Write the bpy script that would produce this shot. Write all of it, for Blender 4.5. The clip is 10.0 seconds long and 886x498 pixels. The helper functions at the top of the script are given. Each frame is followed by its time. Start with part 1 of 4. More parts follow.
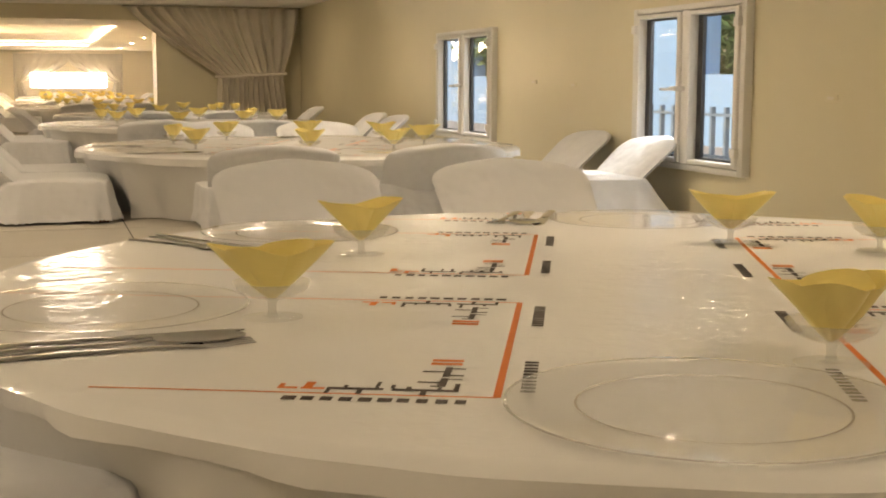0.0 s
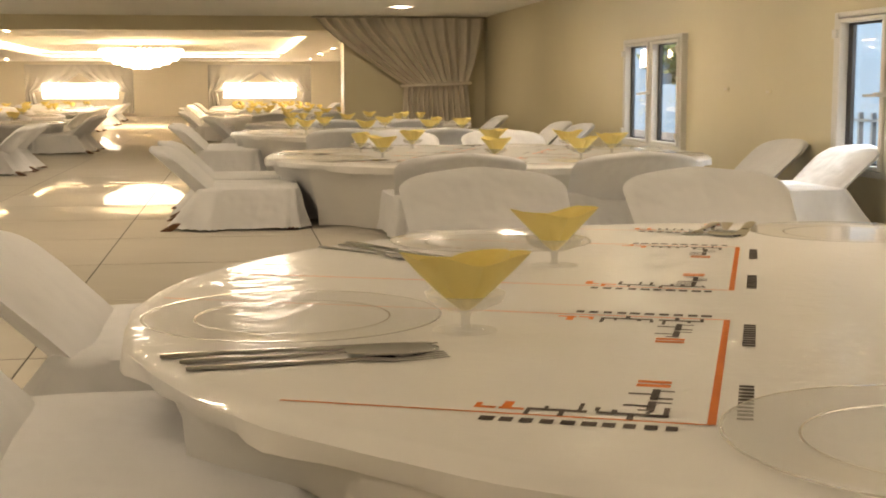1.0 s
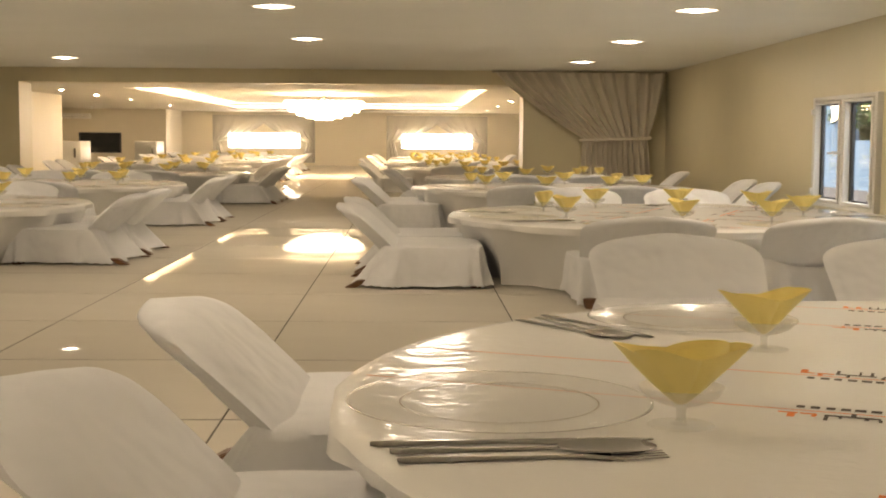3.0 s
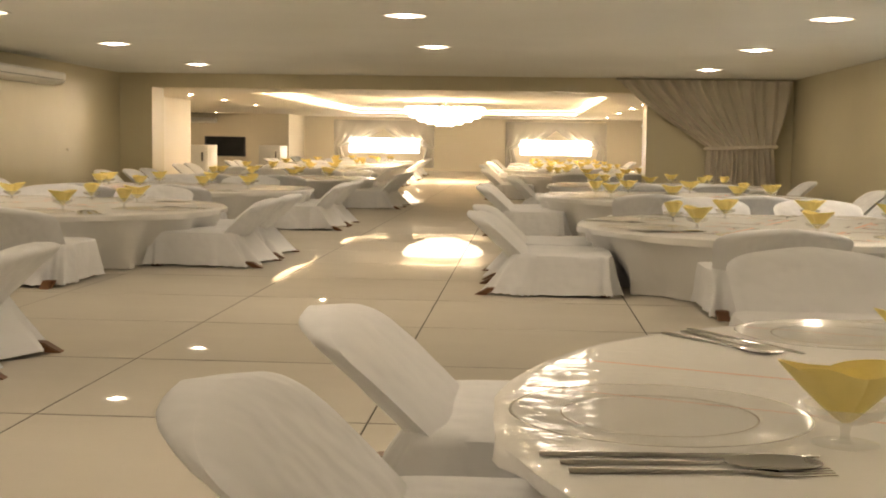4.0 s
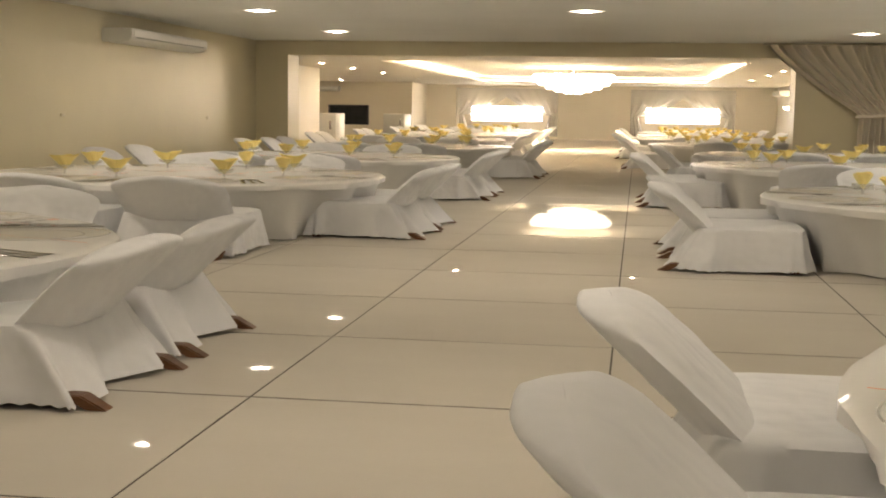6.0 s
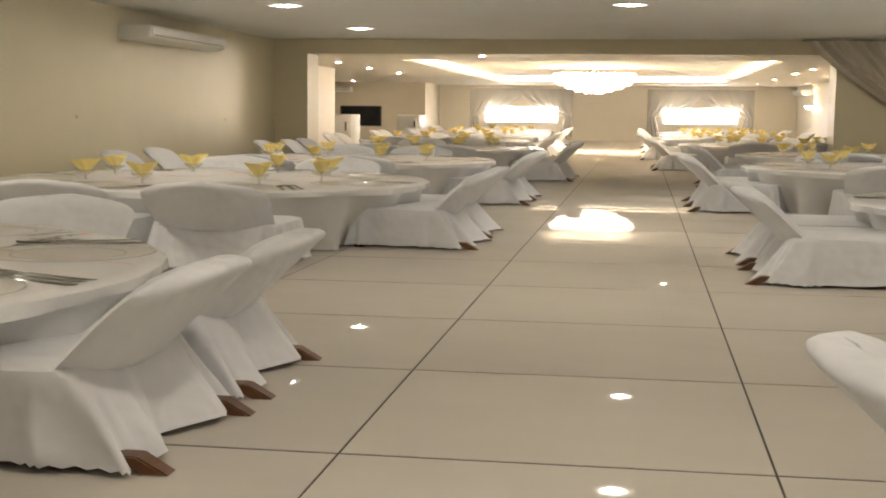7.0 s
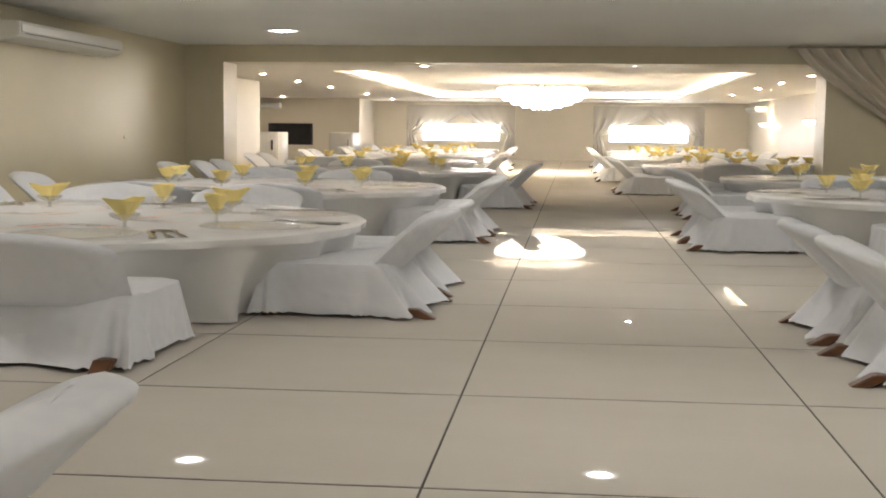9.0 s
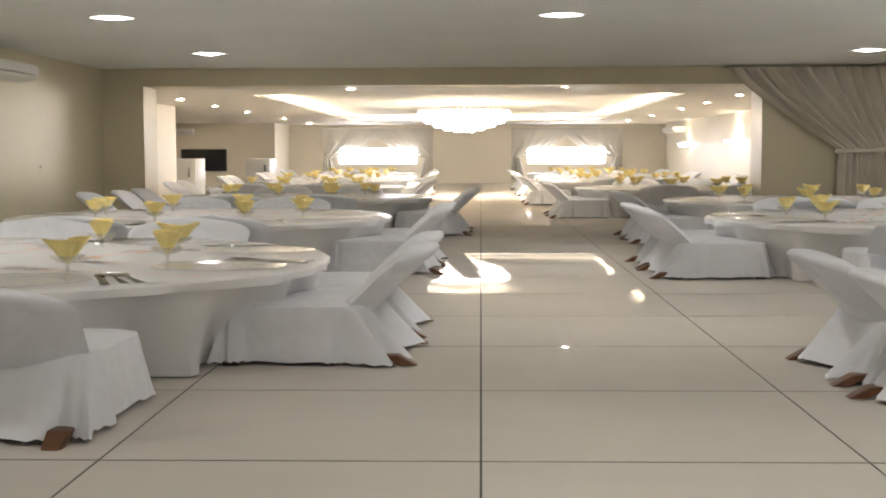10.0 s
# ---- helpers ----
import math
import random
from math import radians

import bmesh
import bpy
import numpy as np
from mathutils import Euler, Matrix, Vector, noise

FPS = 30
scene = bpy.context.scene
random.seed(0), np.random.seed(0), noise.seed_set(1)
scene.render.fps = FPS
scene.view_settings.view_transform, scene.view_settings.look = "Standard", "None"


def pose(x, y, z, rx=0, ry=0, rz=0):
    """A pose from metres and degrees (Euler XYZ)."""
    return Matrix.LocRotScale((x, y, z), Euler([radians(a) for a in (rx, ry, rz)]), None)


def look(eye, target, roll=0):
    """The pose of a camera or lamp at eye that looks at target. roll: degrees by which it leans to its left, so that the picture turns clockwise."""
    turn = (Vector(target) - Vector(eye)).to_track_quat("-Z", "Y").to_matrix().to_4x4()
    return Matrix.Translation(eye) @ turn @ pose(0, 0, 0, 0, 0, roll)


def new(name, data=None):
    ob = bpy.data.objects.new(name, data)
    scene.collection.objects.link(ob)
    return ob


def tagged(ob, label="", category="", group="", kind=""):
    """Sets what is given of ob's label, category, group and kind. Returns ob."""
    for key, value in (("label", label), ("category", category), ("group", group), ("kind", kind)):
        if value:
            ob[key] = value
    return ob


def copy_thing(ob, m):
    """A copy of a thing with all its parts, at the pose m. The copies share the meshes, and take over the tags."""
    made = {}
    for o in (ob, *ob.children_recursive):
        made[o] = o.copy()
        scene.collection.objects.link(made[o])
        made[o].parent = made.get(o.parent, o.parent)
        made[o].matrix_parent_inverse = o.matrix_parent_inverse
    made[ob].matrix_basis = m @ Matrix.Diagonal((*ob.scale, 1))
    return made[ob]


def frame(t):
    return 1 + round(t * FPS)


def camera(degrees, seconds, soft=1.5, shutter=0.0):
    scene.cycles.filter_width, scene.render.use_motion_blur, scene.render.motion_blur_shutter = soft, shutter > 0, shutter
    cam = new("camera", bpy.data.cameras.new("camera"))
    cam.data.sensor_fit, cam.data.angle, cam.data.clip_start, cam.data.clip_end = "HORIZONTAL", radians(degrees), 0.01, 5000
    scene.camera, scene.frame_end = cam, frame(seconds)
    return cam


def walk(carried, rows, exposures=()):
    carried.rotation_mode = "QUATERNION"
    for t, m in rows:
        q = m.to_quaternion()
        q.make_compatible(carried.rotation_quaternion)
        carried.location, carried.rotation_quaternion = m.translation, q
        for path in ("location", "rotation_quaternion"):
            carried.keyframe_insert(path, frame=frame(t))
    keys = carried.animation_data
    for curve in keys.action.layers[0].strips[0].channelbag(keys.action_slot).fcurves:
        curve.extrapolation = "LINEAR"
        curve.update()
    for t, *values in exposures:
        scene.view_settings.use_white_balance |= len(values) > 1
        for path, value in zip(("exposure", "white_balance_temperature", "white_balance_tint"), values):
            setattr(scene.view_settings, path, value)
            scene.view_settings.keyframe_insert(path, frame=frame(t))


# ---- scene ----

import itertools

# ---------------------------------------------------------------- camera
FOV = 38.19
PATH = [
    (0.0, 3.300, -16.113, 1.572, 82.52, -0.14, -17.30),
    (0.5, 3.297, -16.020, 1.570, 82.82, 0.40, -12.84),
    (1.0, 3.291, -15.897, 1.552, 82.93, 0.14, -9.22),
    (1.5, 3.299, -15.888, 1.578, 83.25, 0.20, -7.41),
    (2.0, 3.280, -15.788, 1.606, 83.95, -0.16, -5.97),
    (3.5, 3.070, -15.754, 1.681, 85.36, -0.51, 0.96),
    (4.0, 2.991, -15.882, 1.698, 85.32, -0.85, 3.67),
    (4.5, 2.995, -15.858, 1.706, 85.07, -1.15, 8.08),
    (5.0, 2.998, -15.875, 1.695, 84.93, -1.35, 10.85),
    (6.5, 1.663, -14.825, 1.663, 83.52, -0.63, 7.82),
    (7.0, 1.405, -14.157, 1.645, 83.90, -0.59, 8.77),
    (7.5, 1.245, -13.206, 1.644, 83.92, -1.25, 9.08),
    (8.0, 0.755, -11.891, 1.608, 84.52, -0.20, 5.51),
    (8.5, 0.625, -10.739, 1.607, 83.83, -1.04, 5.96),
    (9.0, 0.656, -9.753, 1.606, 84.75, -0.59, 5.83),
    (9.5, 0.366, -9.182, 1.605, 85.62, 0.06, 3.39),
    (10.0, 0.001, -8.816, 1.639, 85.78, 0.18, 1.69),
]
cam = camera(FOV, 10.0, soft=1.9)
EXPOSURES = [(0.0, 0.86, 8800, 17), (2.0, 0.80, 8550, 17), (4.5, 0.78, 8150, 15), (7.0, 0.8, 6750, 14), (10.0, 0.84, 5950, 14)]
walk(cam, [(t, pose(*p)) for t, *p in PATH], EXPOSURES)

# The film is squeezed in height: everything is about three times as wide for its height as usual.
# Heights are true metres; plan measures are in units of K metres, and furniture is widened by WIDE.
K = 3.44
WIDE = 3.07

# ---------------------------------------------------------------- world and large lights
world = bpy.data.worlds.new("world")
scene.world = world
world.use_nodes = True
wn = world.node_tree.nodes
sky = wn.new("ShaderNodeTexSky")
sky.sky_type = "NISHITA"
sky.sun_disc = False
sky.sun_elevation = radians(42)
sky.sun_rotation = radians(270)
wn["Background"].inputs[1].default_value = 0.15
world.node_tree.links.new(sky.outputs[0], wn["Background"].inputs[0])

sun = bpy.data.lights.new("sun", "SUN")
sun.energy, sun.angle, sun.color = 3.2, radians(0.5), (1.0, 0.95, 0.87)
new("sun", sun).matrix_basis = look((0, 0, 0), (math.cos(radians(42)), 0.15, -math.sin(radians(42))))

DOWN_POWER = 205.0
DIFFUSER_POWER = 18.0
SPOT_POWER = 330.0
COVE_POWER = 10.5
CHANDELIER_POWER = 7.5
SCONCE_POWER = 13.0
FAR_WINDOW_POWER = 9.0
WINDOW_LAMP = 260.0


# ---------------------------------------------------------------- materials
def mat_base(name):
    m = bpy.data.materials.new(name)
    m.use_nodes = True
    nt = m.node_tree
    return m, nt, nt.nodes["Principled BSDF"]


def noise_node(nt, scale, detail=4.0, rough=0.55, coords=None, squash=(1, 1, 1)):
    tc = nt.nodes.new("ShaderNodeTexCoord")
    mp = nt.nodes.new("ShaderNodeMapping")
    mp.inputs["Scale"].default_value = squash
    nt.links.new(tc.outputs[coords or "Object"], mp.inputs[0])
    n = nt.nodes.new("ShaderNodeTexNoise")
    n.inputs["Scale"].default_value = scale
    n.inputs["Detail"].default_value = detail
    n.inputs["Roughness"].default_value = rough
    nt.links.new(mp.outputs[0], n.inputs["Vector"])
    return n.outputs["Fac"]


def mixed(nt, fac, a, b, lo=0.35, hi=0.65):
    r = nt.nodes.new("ShaderNodeValToRGB")
    r.color_ramp.elements[0].position, r.color_ramp.elements[1].position = lo, hi
    r.color_ramp.elements[0].color = (*a, 1)
    r.color_ramp.elements[1].color = (*b, 1)
    nt.links.new(fac, r.inputs[0])
    return r.outputs[0]


def relief(nt, bsdf, fac, strength, distance):
    b = nt.nodes.new("ShaderNodeBump")
    b.inputs["Strength"].default_value = strength
    b.inputs["Distance"].default_value = distance
    nt.links.new(fac, b.inputs["Height"])
    nt.links.new(b.outputs[0], bsdf.inputs["Normal"])
    return b


def surface(name, a, b, scale, rough, bump=0.0, bump_scale=None, depth=0.01, metal=0.0, coat=0.0, squash=(1, 1, 1), sheen=0.0, spec=0.5):
    m, nt, p = mat_base(name)
    nt.links.new(mixed(nt, noise_node(nt, scale, squash=squash), a, b), p.inputs["Base Color"])
    p.inputs["Roughness"].default_value = rough
    p.inputs["Metallic"].default_value = metal
    p.inputs["Coat Weight"].default_value = coat
    p.inputs["Coat Roughness"].default_value = 0.08
    p.inputs["Sheen Weight"].default_value = sheen
    p.inputs["Specular IOR Level"].default_value = spec
    if bump:
        relief(nt, p, noise_node(nt, bump_scale or scale * 6, 3.0, squash=squash), bump, depth)
    return m


def glow(name, color, power):
    m, nt, p = mat_base(name)
    p.inputs["Base Color"].default_value = (*color, 1)
    p.inputs["Emission Color"].default_value = (*color, 1)
    p.inputs["Emission Strength"].default_value = power
    return m


WARM = (1.0, 0.85, 0.64)
NEUTRAL = (1.0, 0.93, 0.80)
M = {}
M["cloth"] = surface("white_cloth", (0.82, 0.83, 0.86), (0.765, 0.78, 0.81), 1.1, 0.75, 0.9, 1.4, 0.13, sheen=0.2, spec=0.25)
M["linen"] = surface("white_table_linen", (0.80, 0.79, 0.77), (0.75, 0.745, 0.73), 0.9, 0.7, 0.3, 4.0, 0.03, spec=0.3)
M["wall"] = surface("cream_wall_paint", (0.73, 0.66, 0.47), (0.68, 0.615, 0.44), 0.35, 0.34, 0.06, 25.0, 0.01)
M["hall_wall"] = surface("pale_hall_paint", (0.86, 0.80, 0.68), (0.83, 0.77, 0.65), 0.35, 0.4, 0.05, 25.0, 0.01)
M["ceiling"] = surface("ceiling_paint", (0.84, 0.84, 0.79), (0.80, 0.80, 0.75), 0.3, 0.6)
M["hall_ceiling"] = surface("hall_ceiling_paint", (0.86, 0.82, 0.74), (0.83, 0.79, 0.71), 0.3, 0.6)
M["grout"] = surface("dark_grout", (0.09, 0.075, 0.06), (0.06, 0.05, 0.04), 3.0, 0.8)
M["wood"] = surface("brown_chair_wood", (0.20, 0.085, 0.03), (0.11, 0.045, 0.018), 3.0, 0.4, 0.2, 9.0, 0.01, squash=(1, 1, 6))
M["steel"] = surface("polished_steel", (0.40, 0.385, 0.37), (0.31, 0.30, 0.29), 2.0, 0.10, metal=1.0)
M["napkin"] = surface("yellow_napkin", (0.98, 0.82, 0.32), (0.96, 0.78, 0.26), 1.4, 0.8, 0.3, 8.0, 0.02, sheen=0.3)
M["curtain"] = surface("beige_curtain", (0.80, 0.74, 0.64), (0.74, 0.68, 0.58), 0.8, 0.8, 0.2, 12.0, 0.01, squash=(1, 1, 0.2))
M["frame"] = surface("white_window_frame", (0.78, 0.76, 0.72), (0.72, 0.70, 0.66), 1.0, 0.35)
M["plastic"] = surface("white_appliance_plastic", (0.84, 0.83, 0.79), (0.80, 0.79, 0.75), 0.8, 0.3)
M["dark"] = surface("dark_screen", (0.02, 0.022, 0.024), (0.03, 0.032, 0.034), 0.8, 0.15)
M["seal"] = surface("black_rubber_seal", (0.03, 0.032, 0.035), (0.045, 0.045, 0.05), 2.0, 0.5)
M["orange"] = surface("orange_print", (0.85, 0.24, 0.05), (0.78, 0.20, 0.04), 2.0, 0.5, spec=0.1)
M["black"] = surface("black_print", (0.04, 0.03, 0.025), (0.07, 0.05, 0.04), 2.0, 0.5, spec=0.1)
M["trim"] = surface("metal_trim", (0.45, 0.40, 0.30), (0.38, 0.34, 0.26), 1.0, 0.3, metal=0.6)
M["railing"] = surface("grey_blue_metal", (0.17, 0.22, 0.27), (0.13, 0.17, 0.21), 1.0, 0.6)
M["outer"] = surface("outer_ground", (0.30, 0.28, 0.25), (0.24, 0.22, 0.20), 0.6, 0.9)
M["outer_wall"] = surface("blue_grey_outer_wall", (0.24, 0.40, 0.58), (0.20, 0.35, 0.52), 0.3, 0.8)
M["leaf"] = surface("green_leaf", (0.07, 0.13, 0.04), (0.12, 0.20, 0.07), 1.0, 0.6)
M["bark"] = surface("bark", (0.12, 0.09, 0.06), (0.08, 0.06, 0.04), 2.0, 0.9)

# weak emission stands in for the lamp light caught by the white reflector
M["reflector"] = glow("self_lit_reflector", NEUTRAL, 1.6)
M["down"] = glow("downlight_glow", NEUTRAL, DOWN_POWER)
M["diffuser"] = glow("added_dome_glow", NEUTRAL, DIFFUSER_POWER)
M["spot"] = glow("spot_glow", WARM, SPOT_POWER)
M["cove"] = glow("cove_glow", (1.0, 0.88, 0.69), COVE_POWER)
M["chandelier"] = glow("chandelier_glow", (1.0, 0.90, 0.74), CHANDELIER_POWER)
M["sconce"] = glow("sconce_glow", (1.0, 0.88, 0.66), SCONCE_POWER)
M["daylight"] = glow("window_daylight", (1.0, 0.98, 0.94), FAR_WINDOW_POWER)


def polish(nt, bsdf, rough, steps, normal=None):
    """A clear polish over a matt surface: its mirror share grows towards grazing sight by the steps (facing, share)."""
    bsdf.inputs["Specular IOR Level"].default_value = 0.0
    gloss = nt.nodes.new("ShaderNodeBsdfGlossy")
    gloss.inputs["Color"].default_value = (1, 1, 1, 1)
    if isinstance(rough, float):
        gloss.inputs["Roughness"].default_value = rough
    else:
        nt.links.new(rough, gloss.inputs["Roughness"])
    weight = nt.nodes.new("ShaderNodeLayerWeight")
    ramp = nt.nodes.new("ShaderNodeValToRGB")
    while len(ramp.color_ramp.elements) < len(steps):
        ramp.color_ramp.elements.new(0.5)
    for e, (at, share) in zip(ramp.color_ramp.elements, steps):
        e.position, e.color = at, (share, share, share, 1)
    mix = nt.nodes.new("ShaderNodeMixShader")
    nt.links.new(weight.outputs["Facing"], ramp.inputs[0])
    nt.links.new(ramp.outputs[0], mix.inputs[0])
    nt.links.new(bsdf.outputs[0], mix.inputs[1])
    nt.links.new(gloss.outputs[0], mix.inputs[2])
    nt.links.new(mix.outputs[0], nt.nodes["Material Output"].inputs["Surface"])
    if normal:
        nt.links.new(normal, gloss.inputs["Normal"])


def tile_material():
    m, nt, p = mat_base("polished_porcelain")
    info = nt.nodes.new("ShaderNodeObjectInfo")
    add = nt.nodes.new("ShaderNodeMath")
    add.operation = "MULTIPLY_ADD"
    add.inputs[1].default_value = 0.18
    nt.links.new(info.outputs["Random"], add.inputs[0])
    nt.links.new(noise_node(nt, 0.7, 5.0, coords="Object", squash=(0.6, 1.6, 1)), add.inputs[2])
    nt.links.new(mixed(nt, add.outputs[0], (0.58, 0.54, 0.475), (0.64, 0.60, 0.53), 0.3, 0.8), p.inputs["Base Color"])
    p.inputs["Roughness"].default_value = 0.5
    haze = mixed(nt, noise_node(nt, 1.3, 3.0), (0.006, 0.006, 0.006), (0.014, 0.014, 0.014))
    polish(nt, p, haze, ((0.0, 0.04), (0.60, 0.06), (0.80, 0.09), (0.92, 0.12), (0.97, 0.21)))
    return m


def sheet_material():
    """Glossy clear film over white cloth, crinkled."""
    m, nt, p = mat_base("glossy_table_film")
    nt.links.new(mixed(nt, noise_node(nt, 0.8), (0.92, 0.915, 0.90), (0.89, 0.88, 0.865)), p.inputs["Base Color"])
    p.inputs["Roughness"].default_value = 0.55
    calm = nt.nodes.new("ShaderNodeMapRange")
    calm.inputs["From Min"].default_value = 0.36
    calm.inputs["From Max"].default_value = 0.62
    calm.inputs["To Min"].default_value = 0.35
    nt.links.new(noise_node(nt, 1.3, 2.0, 0.5), calm.inputs["Value"])
    mix = nt.nodes.new("ShaderNodeMath")
    mix.operation = "MULTIPLY"
    nt.links.new(noise_node(nt, 10.0, 2.0, 0.5, squash=(0.9, 1.3, 1)), mix.inputs[0])
    nt.links.new(calm.outputs[0], mix.inputs[1])
    b = nt.nodes.new("ShaderNodeBump")
    b.inputs["Strength"].default_value = 1.0
    b.inputs["Distance"].default_value = 0.05
    nt.links.new(mix.outputs[0], b.inputs["Height"])
    polish(nt, p, 0.04, ((0.0, 0.06), (0.60, 0.12), (0.80, 0.20), (0.92, 0.30), (0.98, 0.42)), b.outputs[0])
    return m


def glass_material(name, tint, rough=0.02):
    m, nt, p = mat_base(name)
    p.inputs["Base Color"].default_value = (*tint, 1)
    p.inputs["Roughness"].default_value = rough
    p.inputs["Transmission Weight"].default_value = 1.0
    p.inputs["IOR"].default_value = 1.3
    return m


def clear_material(name, tint, alpha, rough=0.03):
    """Thin clear ware: mostly see-through, with full gloss."""
    m, nt, p = mat_base(name)
    p.inputs["Base Color"].default_value = (*tint, 1)
    p.inputs["Roughness"].default_value = rough
    p.inputs["Alpha"].default_value = alpha
    p.inputs["Coat Weight"].default_value = 1.0
    p.inputs["Coat Roughness"].default_value = 0.02
    p.inputs["Specular IOR Level"].default_value = 0.7
    return m


M["tile"] = tile_material()
M["sheet"] = sheet_material()
M["glass"] = clear_material("clear_glass", (0.92, 0.94, 0.92), 0.20)
M["pane"] = glass_material("window_glass", (0.93, 0.96, 1.0), 0.0)
M["plate"] = clear_material("clear_plate", (0.95, 0.94, 0.92), 0.24, 0.10)
M["rim"] = clear_material("clear_rim", (0.80, 0.78, 0.72), 0.55)


# ---------------------------------------------------------------- building helpers
def mesh_of(name, bm, material, wide=False, smooth=None):
    if wide:
        for v in bm.verts:
            v.co.x *= WIDE
            v.co.y *= WIDE
    bmesh.ops.recalc_face_normals(bm, faces=bm.faces)
    me = bpy.data.meshes.new(name)
    bm.to_mesh(me)
    bm.free()
    me.materials.append(material)
    if smooth is not None:
        for f in me.polygons:
            f.use_smooth = True
        me.set_sharp_from_angle(angle=radians(smooth))
    return me


def part(name, bm, material, parent, label="", m=None, wide=False, smooth=None):
    ob = new(name, mesh_of(name, bm, material, wide, smooth))
    ob.parent = parent
    if m is not None:
        ob.matrix_basis = m
    if label:
        tagged(ob, label)
    return ob


def empty(name, m, label, category, group="", kind=""):
    ob = new(name)
    ob.matrix_basis = m
    return tagged(ob, label, category, group, kind)


def box(bm, x0, y0, z0, x1, y1, z1, bevel=0.0, seg=2):
    b = bmesh.new()
    bmesh.ops.create_cube(b, size=1.0)
    for v in b.verts:
        v.co = Vector(((x0 + x1) / 2 + v.co.x * (x1 - x0), (y0 + y1) / 2 + v.co.y * (y1 - y0), (z0 + z1) / 2 + v.co.z * (z1 - z0)))
    if bevel:
        bmesh.ops.bevel(b, geom=list(b.edges), offset=bevel, segments=seg, profile=0.5, affect="EDGES")
    tmp = bpy.data.meshes.new("tmp")
    b.to_mesh(tmp)
    b.free()
    bm.from_mesh(tmp)
    bpy.data.meshes.remove(tmp)
    return bm


def lathe(bm, profile, seg=32, cap=False):
    rings = []
    for r, z in profile:
        if r < 1e-5:
            rings.append([bm.verts.new((0, 0, z))])
        else:
            rings.append([bm.verts.new((r * math.cos(2 * math.pi * i / seg), r * math.sin(2 * math.pi * i / seg), z)) for i in range(seg)])
    for a, b in zip(rings, rings[1:]):
        for i in range(seg):
            j = (i + 1) % seg
            if len(a) == 1:
                bm.faces.new((a[0], b[i], b[j]))
            elif len(b) == 1:
                bm.faces.new((a[i], a[j], b[0]))
            else:
                bm.faces.new((a[i], a[j], b[j], b[i]))
    return bm


def grid_faces(bm, rows, closed=False):
    for a, b in zip(rows, rows[1:]):
        n = len(a)
        for i in range(n if closed else n - 1):
            j = (i + 1) % n
            bm.faces.new((a[i], a[j], b[j], b[i]))


def slab(name, x0, y0, z0, x1, y1, z1, material, label, category="wall"):
    ob = new(name, mesh_of(name, box(bmesh.new(), x0, y0, z0, x1, y1, z1), material))
    return tagged(ob, label, category, kind="structure")


# ---------------------------------------------------------------- the halls
WX0, WX1 = -2.53 * K, 3.035 * K          # west and east walls of the dining room
WY0, WY1 = -7.2 * K, 5.98 * K             # south wall, and the wall with the wide opening
H1 = 3.62                                 # ceiling of the dining room
OX0, OX1, OZ = -2.255 * K, 1.855 * K, 3.22  # the wide opening
HY1 = 18.85 * K                            # far wall of the great hall
HX0, HX1 = -3.20 * K, 3.06 * K
HXN = -3.12 * K
H2 = 3.35
TH = 0.5

# windows in the east wall: south edge, north edge
WIN_Z0, WIN_Z1 = 0.56, 2.45
WINDOWS = [(-1.20 * K, -0.42 * K), (1.11 * K, 2.02 * K)]
edges = [WY0] + [e for w in WINDOWS for e in w] + [WY1]


def east_wall():
    bm = bmesh.new()
    for a, b in zip(edges[0::2], edges[1::2]):
        box(bm, WX1, a, 0, WX1 + 0.12, b, H1)
    for a, b in WINDOWS:
        box(bm, WX1, a, 0, WX1 + 0.12, b, WIN_Z0)
        box(bm, WX1, a, WIN_Z1, WX1 + 0.12, b, H1)
    return tagged(new("wall_east", mesh_of("wall_east", bm, M["wall"])), "cream painted plaster wall with two narrow windows", "wall", kind="structure")


east_wall()
slab("wall_west", WX0 - TH, WY0, 0, WX0, WY1, H1, M["wall"], "cream painted plaster wall under the air conditioner")
slab("wall_south", WX0 - TH, WY0 - TH, 0, WX1 + TH, WY0, H1, M["wall"], "cream painted plaster wall closing the dining room")
WD = 0.35 * K
bm = bmesh.new()
box(bm, WX0 - TH, WY1, 0, OX0, WY1 + WD, H1)
box(bm, OX1, WY1, 0, WX1 + TH, WY1 + WD, H1)
box(bm, OX0, WY1, OZ, OX1, WY1 + WD, H1)
tagged(new("wall_north", mesh_of("wall_north", bm, M["wall"])), "cream painted wall with a wide opening to the hall", "wall", kind="structure")
slab("ceiling", WX0 - TH, WY0 - TH, H1, WX1 + TH, WY1 + WD, H1 + 0.2, M["ceiling"], "flat pale ceiling with round downlights", "ceiling")

# great hall: ceiling with a tray, walls with a recess on the west side
TX0, TX1, TY0, TY1 = -1.885 * K, 1.69 * K, 8.10 * K, 16.43 * K
HS0 = WY1 + WD
RX0, RY0, RY1 = -5.3 * K, 10.5 * K, 17.3 * K
bm = bmesh.new()
box(bm, RX0 - TH, HS0, H2, TX0, HY1 + TH, H2 + 0.08)
box(bm, TX1, HS0, H2, HX1 + TH, HY1 + TH, H2 + 0.08)
box(bm, TX0, HS0, H2, TX1, TY0, H2 + 0.08)
box(bm, TX0, TY1, H2, TX1, HY1 + TH, H2 + 0.08)
box(bm, TX0 - 1.6, TY0 - 1.6, H2 + 0.30, TX1 + 1.6, TY1 + 1.6, H2 + 0.40)
